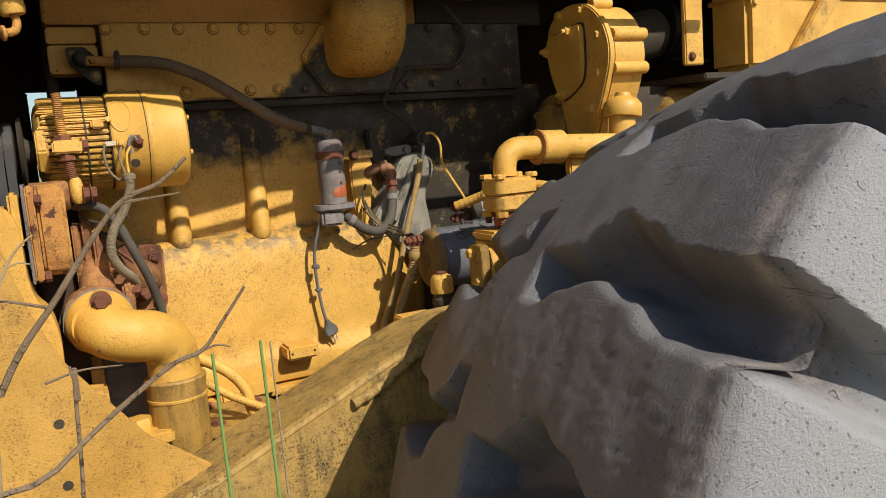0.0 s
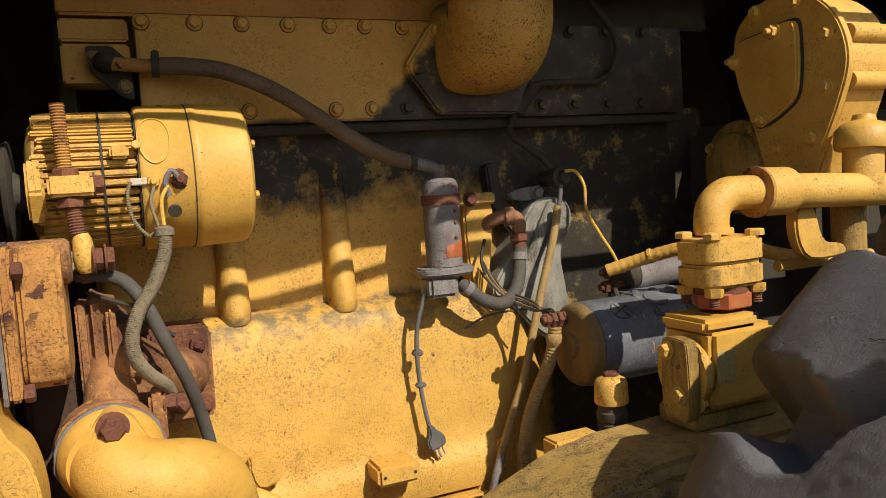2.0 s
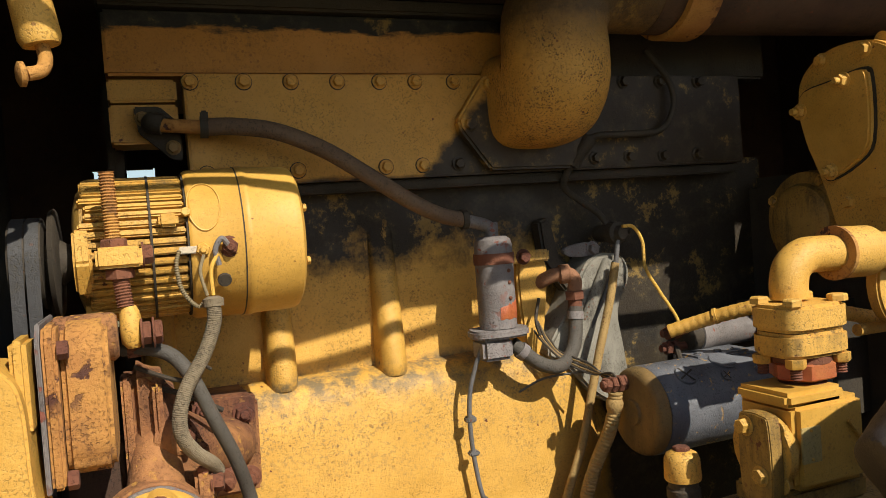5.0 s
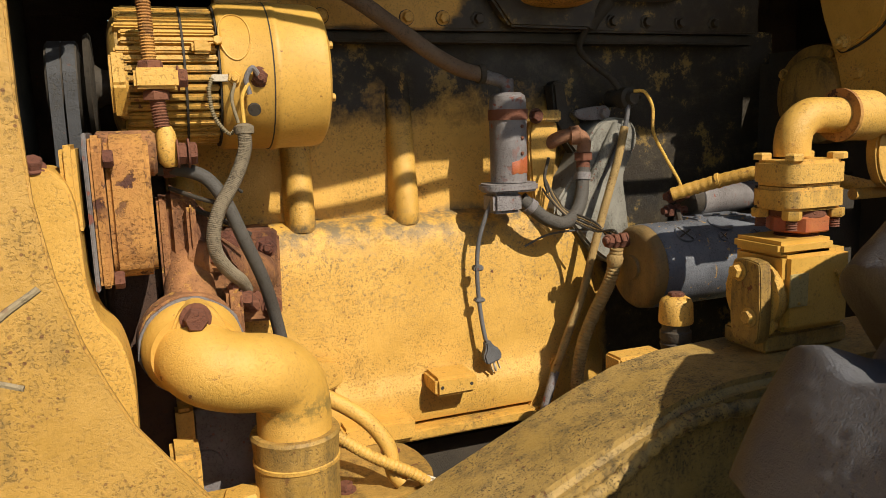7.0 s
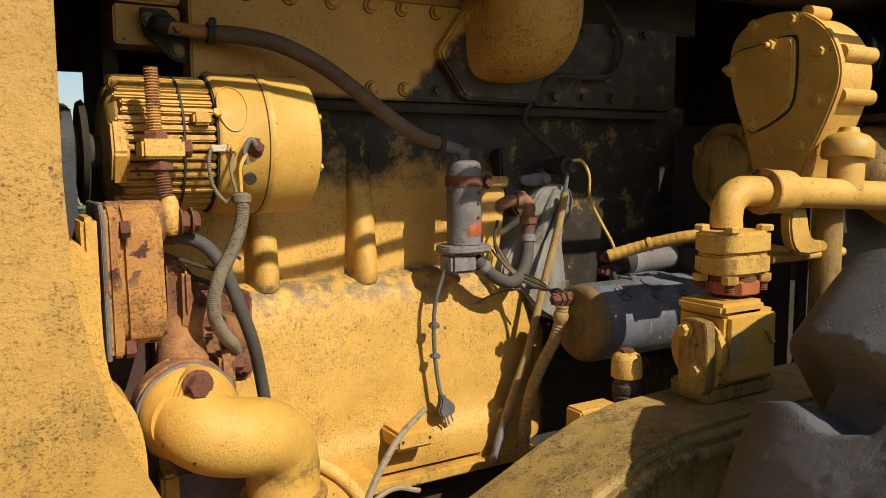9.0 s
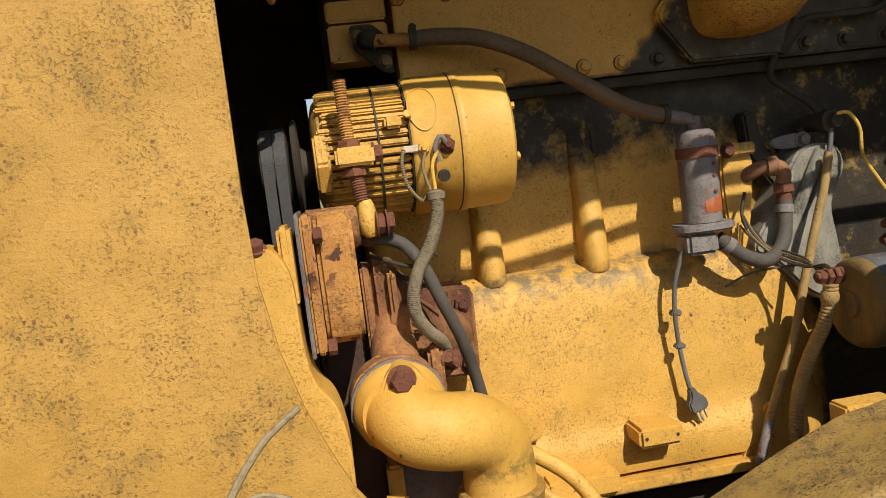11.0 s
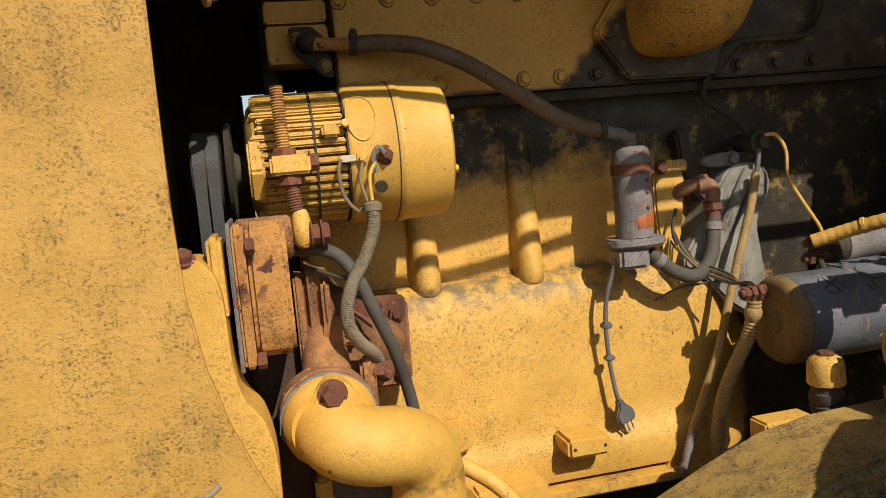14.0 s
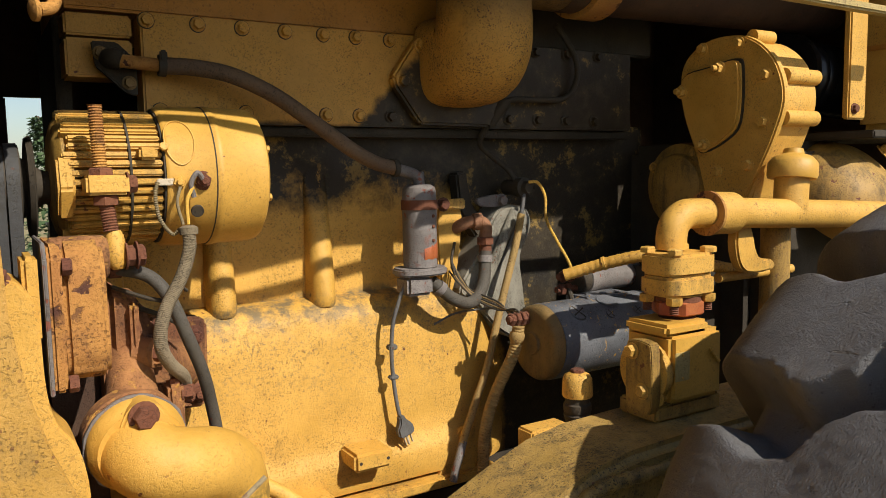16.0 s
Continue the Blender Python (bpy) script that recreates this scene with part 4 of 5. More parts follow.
    part("sleeve", tube(pts, 0.0074, 14, 8, (0.0020, 0.00032)), M_LOOM, t)
    part("frayed_end", lathe((0.1275, 1.379, 1.486), (0, 0.1, 1), [(0, 0.0105), (0.008, 0.011), (0.011, 0.006)], 14), M_LOOM, t)
    return t


def grey_hose_front():
    t = thing("heater_hose", (0.12, 1.38, 1.20), "grey rubber hose curving down past the rusty housing", "hose")
    pts = [(0.035, 1.385, 1.452), (0.060, 1.380, 1.450), (0.083, 1.372, 1.440), (0.100, 1.366, 1.415), (0.118, 1.372, 1.370), (0.138, 1.39, 1.320), (0.152, 1.41, 1.270), (0.160, 1.42, 1.225), (0.163, 1.43, 1.18)]
    part("hose", tube(pts, 0.0076, 16), M_HOSE, t)
    part("fitting", lathe((0.040, 1.385, 1.452), (1, 0, 0), [(0, 0.011), (0.012, 0.011), (0.014, 0.009)], 6), M_BOLT_RUST, t, "rusty hose fitting")
    return t


def black_wires():
    t = thing("black_wires", (0.08, 1.39, 1.37), "thin black wires tangled behind the hoses", "wire")
    part("wire", tube([(0.045, 1.40, 1.43), (0.075, 1.38, 1.418), (0.10, 1.37, 1.41), (0.108, 1.38, 1.395)], 0.0025, 8), M_SOOT_DARK, t)
    part("wire", tube([(0.10, 1.362, 1.425), (0.107, 1.355, 1.432), (0.118, 1.36, 1.424)], 0.0018, 8), M_SOOT_DARK, t)
    part("wire", tube([(0.05, 1.41, 1.41), (0.09, 1.40, 1.395), (0.13, 1.41, 1.37)], 0.003, 8), M_SOOT_DARK, t)
    return t


def coolant_hose():
    t = thing("coolant_hose", (0.3, 1.56, 1.55), "long cracked brown rubber hose across the engine cover", "hose")
    pts = [(0.150, 1.575, 1.703), (0.19, 1.565, 1.701), (0.24, 1.558, 1.692), (0.30, 1.555, 1.666), (0.36, 1.556, 1.628), (0.42, 1.562, 1.590), (0.465, 1.570, 1.569), (0.502, 1.575, 1.560)]
    part("hose", tube(pts, 0.0115, 18, 10), M_HOSE_BROWN, t)
    part("clamp", lathe((0.144, 1.576, 1.703), (1, -0.05, -0.03), [(0, 0.013), (0.0, 0.0145), (0.010, 0.0145), (0.010, 0.013)], 20), M_SOOT_DARK, t, "dark worm-drive clamp")
    part("clamp_screw", box(0.144, 0.154, 1.560, 1.566, 1.708, 1.722, 0.002), M_SOOT_DARK, t)
    part("nipple", tube([(0.150, 1.576, 1.703), (0.125, 1.58, 1.705), (0.095, 1.585, 1.708)], 0.009, 14), M_RUSTY, t, "rusty pipe nipple")
    part("elbow", tube([(0.10, 1.585, 1.708), (0.088, 1.59, 1.712), (0.086, 1.61, 1.712)], 0.013, 14), M_SOOT_DARK, t)
    tri = [(0.066, 1.735), (0.098, 1.735), (0.122, 1.712), (0.122, 1.664), (0.108, 1.667), (0.070, 1.702)]
    part("bracket", slab(tri, "y", 1.604, 1.616, 0.002), M_SOOT_DARK, t)
    part("bolt", bolt((0.076, 1.604, 1.719), (0, -1, 0), 0.0075, 0.008), M_CAPBROWN, t)
    part("bolt", bolt((0.111, 1.604, 1.681), (0, -1, 0), 0.0075, 0.008), M_CAPBROWN, t)
    return t


sleeve_cable()
grey_hose_front()
black_wires()
coolant_hose()


# ---- exhaust elbow and its pipe ----
def exhaust():
    t = thing("exhaust_elbow", (0.627, 1.53, 1.62), "fat yellow exhaust elbow leading into a sooty pipe", "exhaust pipe")
    fl = [(0.510, 1.708), (0.516, 1.690), (0.560, 1.632), (0.70, 1.630), (0.740, 1.69), (0.72, 1.772), (0.556, 1.772)]
    part("flange", slab(fl, "y", 1.588, 1.609, 0.004), M_COVER, t)
    path = [(0.634, 1.610, 1.736), (0.634, 1.570, 1.735), (0.634, 1.535, 1.738), (0.634, 1.514, 1.756), (0.634, 1.508, 1.790), (0.637, 1.510, 1.832), (0.662, 1.512, 1.876), (0.715, 1.514, 1.897), (0.80, 1.515, 1.900)]
    bm = tube(path, lambda u: 0.074 + 0.003 * u, 48, 10)
    bm.verts.ensure_lookup_table()
    rings = len(bm.verts) // 48
    for i in range(rings):
        ring = [bm.verts[i * 48 + k] for k in range(48)]
        c = sum((v.co for v in ring), Vector()) / 48
        w = max(0.0, 1.0 - i / rings * 1.7)
        for v in ring:
            o = v.co - c
            ux = abs(o.x) / o.length
            f = (ux ** 4 + (1 - ux * ux) ** 2) ** -0.25
            v.co = c + o * (1 + (f - 1) * w)
    part("bend", bm, M_EXHAUST, t)
    part("collar", lathe((0.83, 1.515, 1.900), (1, 0, 0), [(0, 0.080), (0.002, 0.086), (0.055, 0.086), (0.060, 0.080)], 44), M_RUSTY, t, "rusty clamp collar")
    part("pipe", lathe((0.79, 1.515, 1.900), (1, 0, 0.02), [(0, 0.078), (0.75, 0.078)], 40), M_DARKRUST, t, "sooty brown pipe")
    part("bolt", bolt((0.528, 1.588, 1.701), (0, -1, 0), 0.0095, 0.009), M_COVER, t)
    part("bolt", bolt((0.562, 1.588, 1.760), (0, -1, 0), 0.0095, 0.009), M_COVER, t)
    return t


def drain_wire():
    t = thing("black_cable", (0.8, 1.58, 1.5), "black cable looping over the oily cover and down the block", "cable")
    pts = [(0.86, 1.60, 1.82), (0.90, 1.595, 1.765), (0.902, 1.592, 1.72), (0.87, 1.59, 1.685), (0.80, 1.588, 1.680), (0.74, 1.59, 1.676), (0.712, 1.60, 1.645), (0.70, 1.62, 1.605), (0.735, 1.635, 1.580), (0.765, 1.625, 1.555), (0.778, 1.61, 1.525)]
    part("cable", tube(pts, 0.0055, 12), M_SOOT_DARK, t)
    part("connector", tube([(0.735, 1.590, 1.676), (0.716, 1.598, 1.652), (0.708, 1.605, 1.635)], 0.013, 12), M_SOOT_DARK, t)
    return t


exhaust()
drain_wire()


# ---- block heater, its hose and cord ----
def heater():
    t = thing("block_heater", (0.543, 1.57, 1.354), "grey and rusty tubular block heater with a torn red label", "engine heater")
    x, y = 0.5435, 1.570
    part("body", lathe((x, y, 1.398), (0, 0, 1), [(0, 0.0280), (0.100, 0.0284), (0.122, 0.0280), (0.130, 0.026), (0.1345, 0.020), (0.136, 0.0)], 40, False), M_GREY, t)
    part("strap", lathe((x, y, 1.492), (0, 0, 1), [(0, 0.0284), (0.0, 0.0302), (0.016, 0.0304), (0.016, 0.0284)], 40), M_BOLT_RUST, t, "rusty clamp strap")
    a0, rows = radians(255), []
    bm = bmesh.new()
    for k in range(13):
        a = a0 + radians(75) * k / 12
        lo, hi = 1.411 + 0.007 * max(0.0, noise.noise((k * 0.6, 2.0, 0))), 1.439 - 0.010 * (1 - k / 12) + 0.004 * noise.noise((k * 0.9, 7.0, 0))
        rows.append([bm.verts.new((x + r * math.cos(a), y + r * math.sin(a), z)) for r, z in ((0.0282, lo), (0.0288, lo + 0.001), (0.0288, hi - 0.001), (0.0282, hi))])
    for A, B in zip(rows, rows[1:]):
        for j in range(3):
            bm.faces.new((A[j], B[j], B[j + 1], A[j + 1]))
    part("label_patch", bm, M_RED, t, "torn red label")
    for z in (1.465, 1.482, 1.442):
        part("rivet", lathe((x + 0.010, y - 0.0266, z), (0.35, -0.93, 0), [(0, 0.003), (0.002, 0.0026), (0.003, 0.001)], 10), M_BOLT_RUST, t)
    part("base_plate", slab(rounded([(0.500, 1.552), (0.543, 1.538), (0.583, 1.550), (0.586, 1.585), (0.56, 1.604), (0.508, 1.600)], 4), "z", 1.384, 1.397, 0.003), M_GREY, t)
    part("lower_cap", box(0.508, 0.556, 1.548, 1.592, 1.352, 1.384, 0.005), M_GREY, t)
    part("top_neck", tube([(0.5435, 1.57, 1.528), (0.544, 1.572, 1.540), (0.538, 1.575, 1.549), (0.520, 1.576, 1.555), (0.500, 1.576, 1.560)], 0.0095, 16), M_GREY, t)
    part("neck_clamp", lathe((0.507, 1.5755, 1.5605), (-1, 0, 0), [(0, 0.012), (0, 0.0145), (0.009, 0.0145), (0.009, 0.012)], 20), M_SOOT_DARK, t)
    part("top_nub", lathe((0.545, 1.576, 1.540), (0, 0, 1), [(0, 0.011), (0.012, 0.011), (0.014, 0.009)], 16), M_GREY, t)
    part("strap_arm", box(0.575, 0.655, 1.600, 1.607, 1.487, 1.506, 0.003), M_YEL_DIRTY, t)
    part("strap_bolt", bolt((0.608, 1.600, 1.497), (0, -1, 0), 0.0095, 0.010), M_BOLT_RUST, t)
    part("side_arm", slab(rounded([(0.604, 1.490), (0.652, 1.488), (0.650, 1.42), (0.634, 1.345), (0.610, 1.35)], 4), "y", 1.612, 1.667, 0.008), M_YEL, t)
    return t


def heater_hose():
    t = thing("heater_return_hose", (0.64, 1.57, 1.327), "short grey rubber hose looping from heater to engine fitting", "hose")
    pts = [(0.562, 1.565, 1.372), (0.578, 1.562, 1.357), (0.602, 1.560, 1.338), (0.632, 1.562, 1.328), (0.658, 1.570, 1.336), (0.676, 1.578, 1.360), (0.684, 1.585, 1.390), (0.687, 1.588, 1.412)]
    part("hose", tube(pts, 0.0108, 18), M_HOSE, t)
    part("clamp", lathe((0.572, 1.563, 1.362), (0.75, -0.1, -0.62), [(0, 0.011), (0, 0.0130), (0.011, 0.0130), (0.011, 0.011)], 22), M_GREY, t, "ribbed steel clamp")
    part("clamp", lathe((0.6845, 1.586, 1.393), (0.1, 0.1, 1), [(0, 0.011), (0, 0.0130), (0.012, 0.0130), (0.012, 0.011)], 22), M_GREY, t, "ribbed steel clamp")
    part("nipple", rod((0.687, 1.588, 1.408), (0.688, 1.590, 1.428), 0.011, 14), M_BOLT_RUST, t)
    part("hex", lathe((0.688, 1.59, 1.424), (0, 0, 1), [(0, 0.016), (0.012, 0.016), (0.013, 0.013)], 6), M_BOLT_RUST, t)
    part("street_elbow", tube([(0.688, 1.59, 1.436), (0.690, 1.590, 1.452), (0.682, 1.592, 1.463), (0.662, 1.600, 1.464), (0.645, 1.612, 1.456), (0.636, 1.635, 1.445)], 0.0112, 16), M_FITTING, t, "rusty elbow fitting")
    part("elbow_collar", lathe((0.668, 1.597, 1.464), (0.9, -0.3, 0.05), [(0, 0.015), (0.014, 0.0155), (0.016, 0.013)], 18), M_FITTING, t)
    return t


def heater_cord():
    t = thing("extension_cable", (0.50, 1.58, 1.10), "hanging dark grey power cord with a three-pin plug", "power cord")
    pts = [(0.512, 1.565, 1.372), (0.502, 1.570, 1.345), (0.492, 1.575, 1.305), (0.490, 1.578, 1.26), (0.493, 1.580, 1.215), (0.498, 1.580, 1.175), (0.502, 1.578, 1.150)]
    part("cord", tube(pts, 0.0035, 12), M_CORD, t)
    part("clip", box(0.484, 0.500, 1.5735, 1.587, 1.262, 1.271, 0.002), M_CORD, t)
    part("clip", box(0.486, 0.502, 1.5745, 1.588, 1.212, 1.219, 0.002), M_CORD, t)
    m = Matrix.Translation((0.5025, 1.577, 1.150)) @ Matrix.Rotation(radians(-18), 4, "Y")
    prof = [(-0.0045, 0.0), (-0.0055, -0.006), (-0.007, -0.012), (-0.0145, -0.020), (-0.0150, -0.034), (-0.012, -0.038), (0.012, -0.038), (0.0150, -0.034), (0.0145, -0.020), (0.007, -0.012), (0.0055, -0.006), (0.0045, 0.0)]
    bm = slab(prof, "y", -0.0075, 0.0075, 0.0025)
    bm.transform(m)
    plug = part("plug", bm, M_CORD, t)
    for x in (-0.0065, 0.0065):
        b2 = box(x - 0.0008, x + 0.0008, -0.003, 0.003, -0.054, -0.037, 0.0003)
        b2.transform(m)
        part("blade", b2, M_PALE, plug, "bright metal blade")
    b2 = lathe((0, 0.002, -0.037), (0, 0, -1), [(0, 0.0023), (0.018, 0.0023), (0.020, 0.001)], 10)
    b2.transform(m)
    part("earth_pin", b2, M_PALE, plug, "bright metal pin")
    return t


heater()
heater_hose()
heater_cord()


# ---- cables, conduits and switch on the rear of the block ----
def conduits():
    t = thing("conduit_tube", (0.60, 1.56, 1.03), "thin yellow painted conduit running down the block", "conduit")
    part("tube", tube([(0.757, 1.575, 1.475), (0.74, 1.57, 1.42), (0.712, 1.565, 1.345), (0.690, 1.562, 1.28), (0.668, 1.56, 1.21), (0.640, 1.56, 1.145), (0.615, 1.56, 1.085)], 0.0068, 12), M_TAN, t)
    part("tip", tube([(0.617, 1.56, 1.088), (0.602, 1.56, 1.045), (0.594, 1.56, 1.02)], 0.0072, 12), M_GREY, t, "grey frayed lower end")
    t2 = thing("corrugated_conduit", (0.66, 1.55, 1.05), "thick corrugated yellow conduit from the starter terminal", "conduit")
    part("tube", tube([(0.690, 1.497, 1.292), (0.689, 1.50, 1.268), (0.682, 1.508, 1.232), (0.668, 1.525, 1.185), (0.655, 1.535, 1.140), (0.647, 1.54, 1.09), (0.643, 1.54, 1.03)], 0.0100, 14, 8, (0.0055, 0.0007)), M_TAN, t2)
    part("torn_end", lathe((0.6895, 1.498, 1.284), (-0.1, 0.1, -1), [(0, 0.009), (0.006, 0.013), (0.016, 0.0125), (0.020, 0.0105)], 12), M_TAN, t2)
    t3 = thing("bare_wires", (0.69, 1.53, 1.30), "bundle of bare twisted wires between hose and starter", "wire")
    for k in range(5):
        o = 0.0035 * (k - 2)
        part("strand", tube([(0.625 + o, 1.60, 1.395 - 2 * abs(o)), (0.628 + o, 1.58, 1.365), (0.648, 1.57 + o, 1.340 + o), (0.676, 1.535, 1.322 + o), (0.690, 1.51 + o, 1.312 - o), (0.697, 1.497, 1.306 + o)], 0.0017, 6), M_CAPBROWN if k % 2 else M_SOOT_DARK, t3)
    part("strand", tube([(0.585, 1.60, 1.29), (0.62, 1.585, 1.308), (0.66, 1.56, 1.315), (0.69, 1.53, 1.318)], 0.002, 6), M_CORD, t3)
    part("strand", tube([(0.63, 1.60, 1.43), (0.617, 1.59, 1.40), (0.62, 1.585, 1.375)], 0.0026, 6), M_SOOT_DARK, t3)
    return t


def pressure_switch():
    t = thing("pressure_switch", (0.78, 1.61, 1.50), "small black pressure switch with a thin yellow wire", "switch")
    part("body", lathe((0.772, 1.640, 1.522), (0.1, -1, 0), [(0, 0.014), (0.03, 0.014), (0.034, 0.018), (0.05, 0.018), (0.053, 0.012), (0.062, 0.010)], 20), M_SOOT_DARK, t)
    part("terminal", bolt((0.790, 1.595, 1.522), (0.4, -0.9, 0), 0.007, 0.008, True, 0.004), M_SOOT_DARK, t)
    part("wire", tube([(0.775, 1.576, 1.532), (0.793, 1.572, 1.530), (0.806, 1.568, 1.505), (0.806, 1.565, 1.465), (0.826, 1.56, 1.425), (0.846, 1.55, 1.385), (0.856, 1.545, 1.352)], 0.0029, 8), M_WIRE, t, "thin yellow wire")
    part("cable", tube([(0.775, 1.590, 1.515), (0.768, 1.59, 1.475), (0.752, 1.595, 1.435), (0.72, 1.61, 1.36), (0.705, 1.615, 1.30)], 0.004, 10), M_CORD, t)
    part("bracket", slab(rounded([(0.690, 1.503), (0.735, 1.510), (0.752, 1.500), (0.735, 1.488), (0.700, 1.490)], 3), "y", 1.615, 1.628, 0.003), M_GREY, t, "grey bracket tab")
    part("bracket_bolt", bolt((0.742, 1.615, 1.499), (0, -1, 0), 0.0095, 0.010), M_GREY, t)
    part("stay", slab([(0.655, 1.55), (0.676, 1.555), (0.690, 1.49), (0.74, 1.44), (0.70, 1.43), (0.662, 1.48)], "y", 1.63, 1.66, 0.004), M_SOOT_DARK, t)
    return t


def rear_pier():
    t = thing("casting_web", (0.72, 1.64, 1.0), "grey dusty cast web at the rear end of the block", "engine part")
    web = rounded([(0.642, 1.342), (0.683, 1.405), (0.728, 1.482), (0.786, 1.486), (0.803, 1.450), (0.778, 1.395), (0.785, 1.330), (0.790, 1.24), (0.730, 1.26), (0.675, 1.318)], 4)
    bm = slab(web, "y", 1.604, 1.672, 0.014, 3)
    part("web", bm, M_GREYDARK, t)
    part("ridge", tube([(0.690, 1.602, 1.345), (0.715, 1.598, 1.395), (0.742, 1.598, 1.445), (0.762, 1.604, 1.478)], 0.010, 12), M_GREYDARK, t)
    part("stud", bolt((0.700, 1.604, 1.365), (0, -1, 0), 0.007, 0.007), M_GREYDARK, t)
    part("foot_bracket", slab([(0.575, 1.01), (0.66, 1.01), (0.66, 1.10), (0.63, 1.10)], "y", 1.585, 1.60, 0.003), M_YEL_DIRTY, t)
    # dark disc standing for the shaded bolt hole
    part("foot_hole", lathe((0.618, 1.5848, 1.035), (0, -1, 0), [(0, 0.007), (0.001, 0.0068)], 16), M_SOOT_DARK, t)
    return t


conduits()
pressure_switch()
rear_pier()


# ---- starter motor ----
def starter():
    t = thing("starter_motor", (0.85, 1.483, 1.198), "black starter motor with scuffed paint and a brown end cap", "starter motor")
    y, z, d = 1.483, 1.262, (1, 0.02, 0)
    part("case", lathe((0.728, y, z), d, [(0, 0.060), (0.0, 0.0640), (0.002, 0.0655), (0.24, 0.0655), (0.242, 0.062), (0.31, 0.062)], 56), M_BLACK, t)
    part("end_cap", lathe((0.728, y, z), (-1, 0, 0), [(0, 0.0645), (0.010, 0.0640), (0.016, 0.060), (0.019, 0.052), (0.019, 0.02), (0.023, 0.018), (0.023, 0.0)], 56, False), M_CAPBROWN, t, "dull brown end cap")
    # slotted brush covers on the case
    def on_case(x, a, r0, r1, rr, mat, name, slots, label=""):
        n = Vector((0, math.cos(a), math.sin(a)))
        c = Vector((x, y, z)) + n * r0
        ob = part(name, lathe(c, n, [(0, rr), (r1 - 0.001, rr), (r1, rr * 0.95)], 28), mat, t, label)
        side = n.cross(Vector((1, 0, 0)))
        for dvec in slots:
            v = (Vector((1, 0, 0)) * dvec[0] + side * dvec[1]).normalized()
            w = n.cross(v)
            bm = box(-rr * 0.9, rr * 0.9, -rr * 0.08, rr * 0.08, 0, 0.0008, 0)
            bm.transform(Matrix.Translation(c + n * (r1 - 0.0003)) @ Matrix((v, w, n)).transposed().to_4x4())
            part("slot", bm, M_SOOT_DARK, ob)
    on_case(0.775, radians(128), 0.0640, 0.0035, 0.0165, M_BLACK, "brush_plug", ((1, 0.5), (-0.5, 1)))
    on_case(0.841, radians(138), 0.0640, 0.003, 0.0085, M_BLACK, "screw", ((1, 0.4), (-0.4, 1)))
    on_case(0.905, radians(138), 0.0640, 0.003, 0.0085, M_BLACK, "screw", ((1, 0.4), (-0.4, 1)))
    on_case(0.855, radians(112), 0.0645, 0.0022, 0.020, M_BLACK, "brush_plug", ())
    part("field_stud", lathe((0.712, 1.500, 1.303), (-1, -0.1, 0.05), [(0, 0.012), (0.008, 0.011), (0.009, 0.006), (0.045, 0.006), (0.046, 0.004)], 16), M_BOLT_RUST, t)
    for k in range(3):
        part("stud_nut", bolt((0.702 - 0.011 * k, 1.499, 1.3035), (-1, -0.1, 0.05), 0.0125 - 0.0008 * k, 0.008, False, turn=k), M_BOLT_RUST, t, "reddish rusty nut")
    # solenoid on top
    sy, sz = 1.535, 1.352
    part("solenoid", lathe((0.868, sy, sz), (1, 0.02, 0), [(0, 0.024), (0.002, 0.027), (0.020, 0.027), (0.022, 0.0245), (0.14, 0.0245)], 32), M_GREY, t, "dull grey solenoid can")
    part("solenoid_cap", lathe((0.868, sy, sz), (-1, 0, 0), [(0, 0.026), (0.018, 0.025), (0.022, 0.018)], 28), M_SOOT_DARK, t)
    part("saddle", box(0.82, 0.93, 1.470, 1.53, 1.318, 1.330, 0.003), M_BLACK, t)
    for x in (0.835, 0.87, 0.905):
        part("saddle_bolt", bolt((x, 1.485, 1.330), (0, 0, 1), 0.006, 0.004, True), M_BLACK, t)
    for dz, yy in ((0.010, 1.525), (-0.014, 1.53)):
        part("solenoid_stud", rod((0.852, yy, sz + dz), (0.800, yy, sz + dz), 0.006, 12), M_BOLT_RUST, t)
        for k in range(2):
            part("stud_nut", bolt((0.832 - 0.016 * k, yy, sz + dz), (-1, 0, 0), 0.011, 0.009, False, turn=k + dz * 50), M_BOLT_RUST, t, "reddish rusty nut")
    part("link", tube([(0.825, 1.525, sz - 0.014), (0.815, 1.50, sz - 0.035), (0.82, 1.485, sz - 0.045)], 0.005, 8), M_SOOT_DARK, t)
    part("nose_housing", box(0.98, 1.14, 1.43, 1.60, 1.19, 1.39, 0.02), M_SOOT_DARK, t)
    return t


def battery_cable():
    t = thing("battery_cable", (0.95, 1.42, 1.36), "thick yellow painted battery cable to the starter", "cable")
    pts = [(0.806, 1.515, 1.366), (0.835, 1.49, 1.378), (0.865, 1.45, 1.393), (0.90, 1.41, 1.404), (0.945, 1.38, 1.402), (1.00, 1.36, 1.385), (1.06, 1.35, 1.372), (1.13, 1.35, 1.37)]
    part("cable", tube(pts, 0.0105, 14, 8, (0.012, 0.0005)), M_YEL, t)
    part("tape", lathe((0.852, 1.468, 1.3875), (0.6, -0.75, 0.28), [(0, 0.0105), (0.001, 0.0122), (0.006, 0.0122), (0.007, 0.0105)], 14), M_YEL_DIRTY, t)
    return t


starter()
battery_cable()


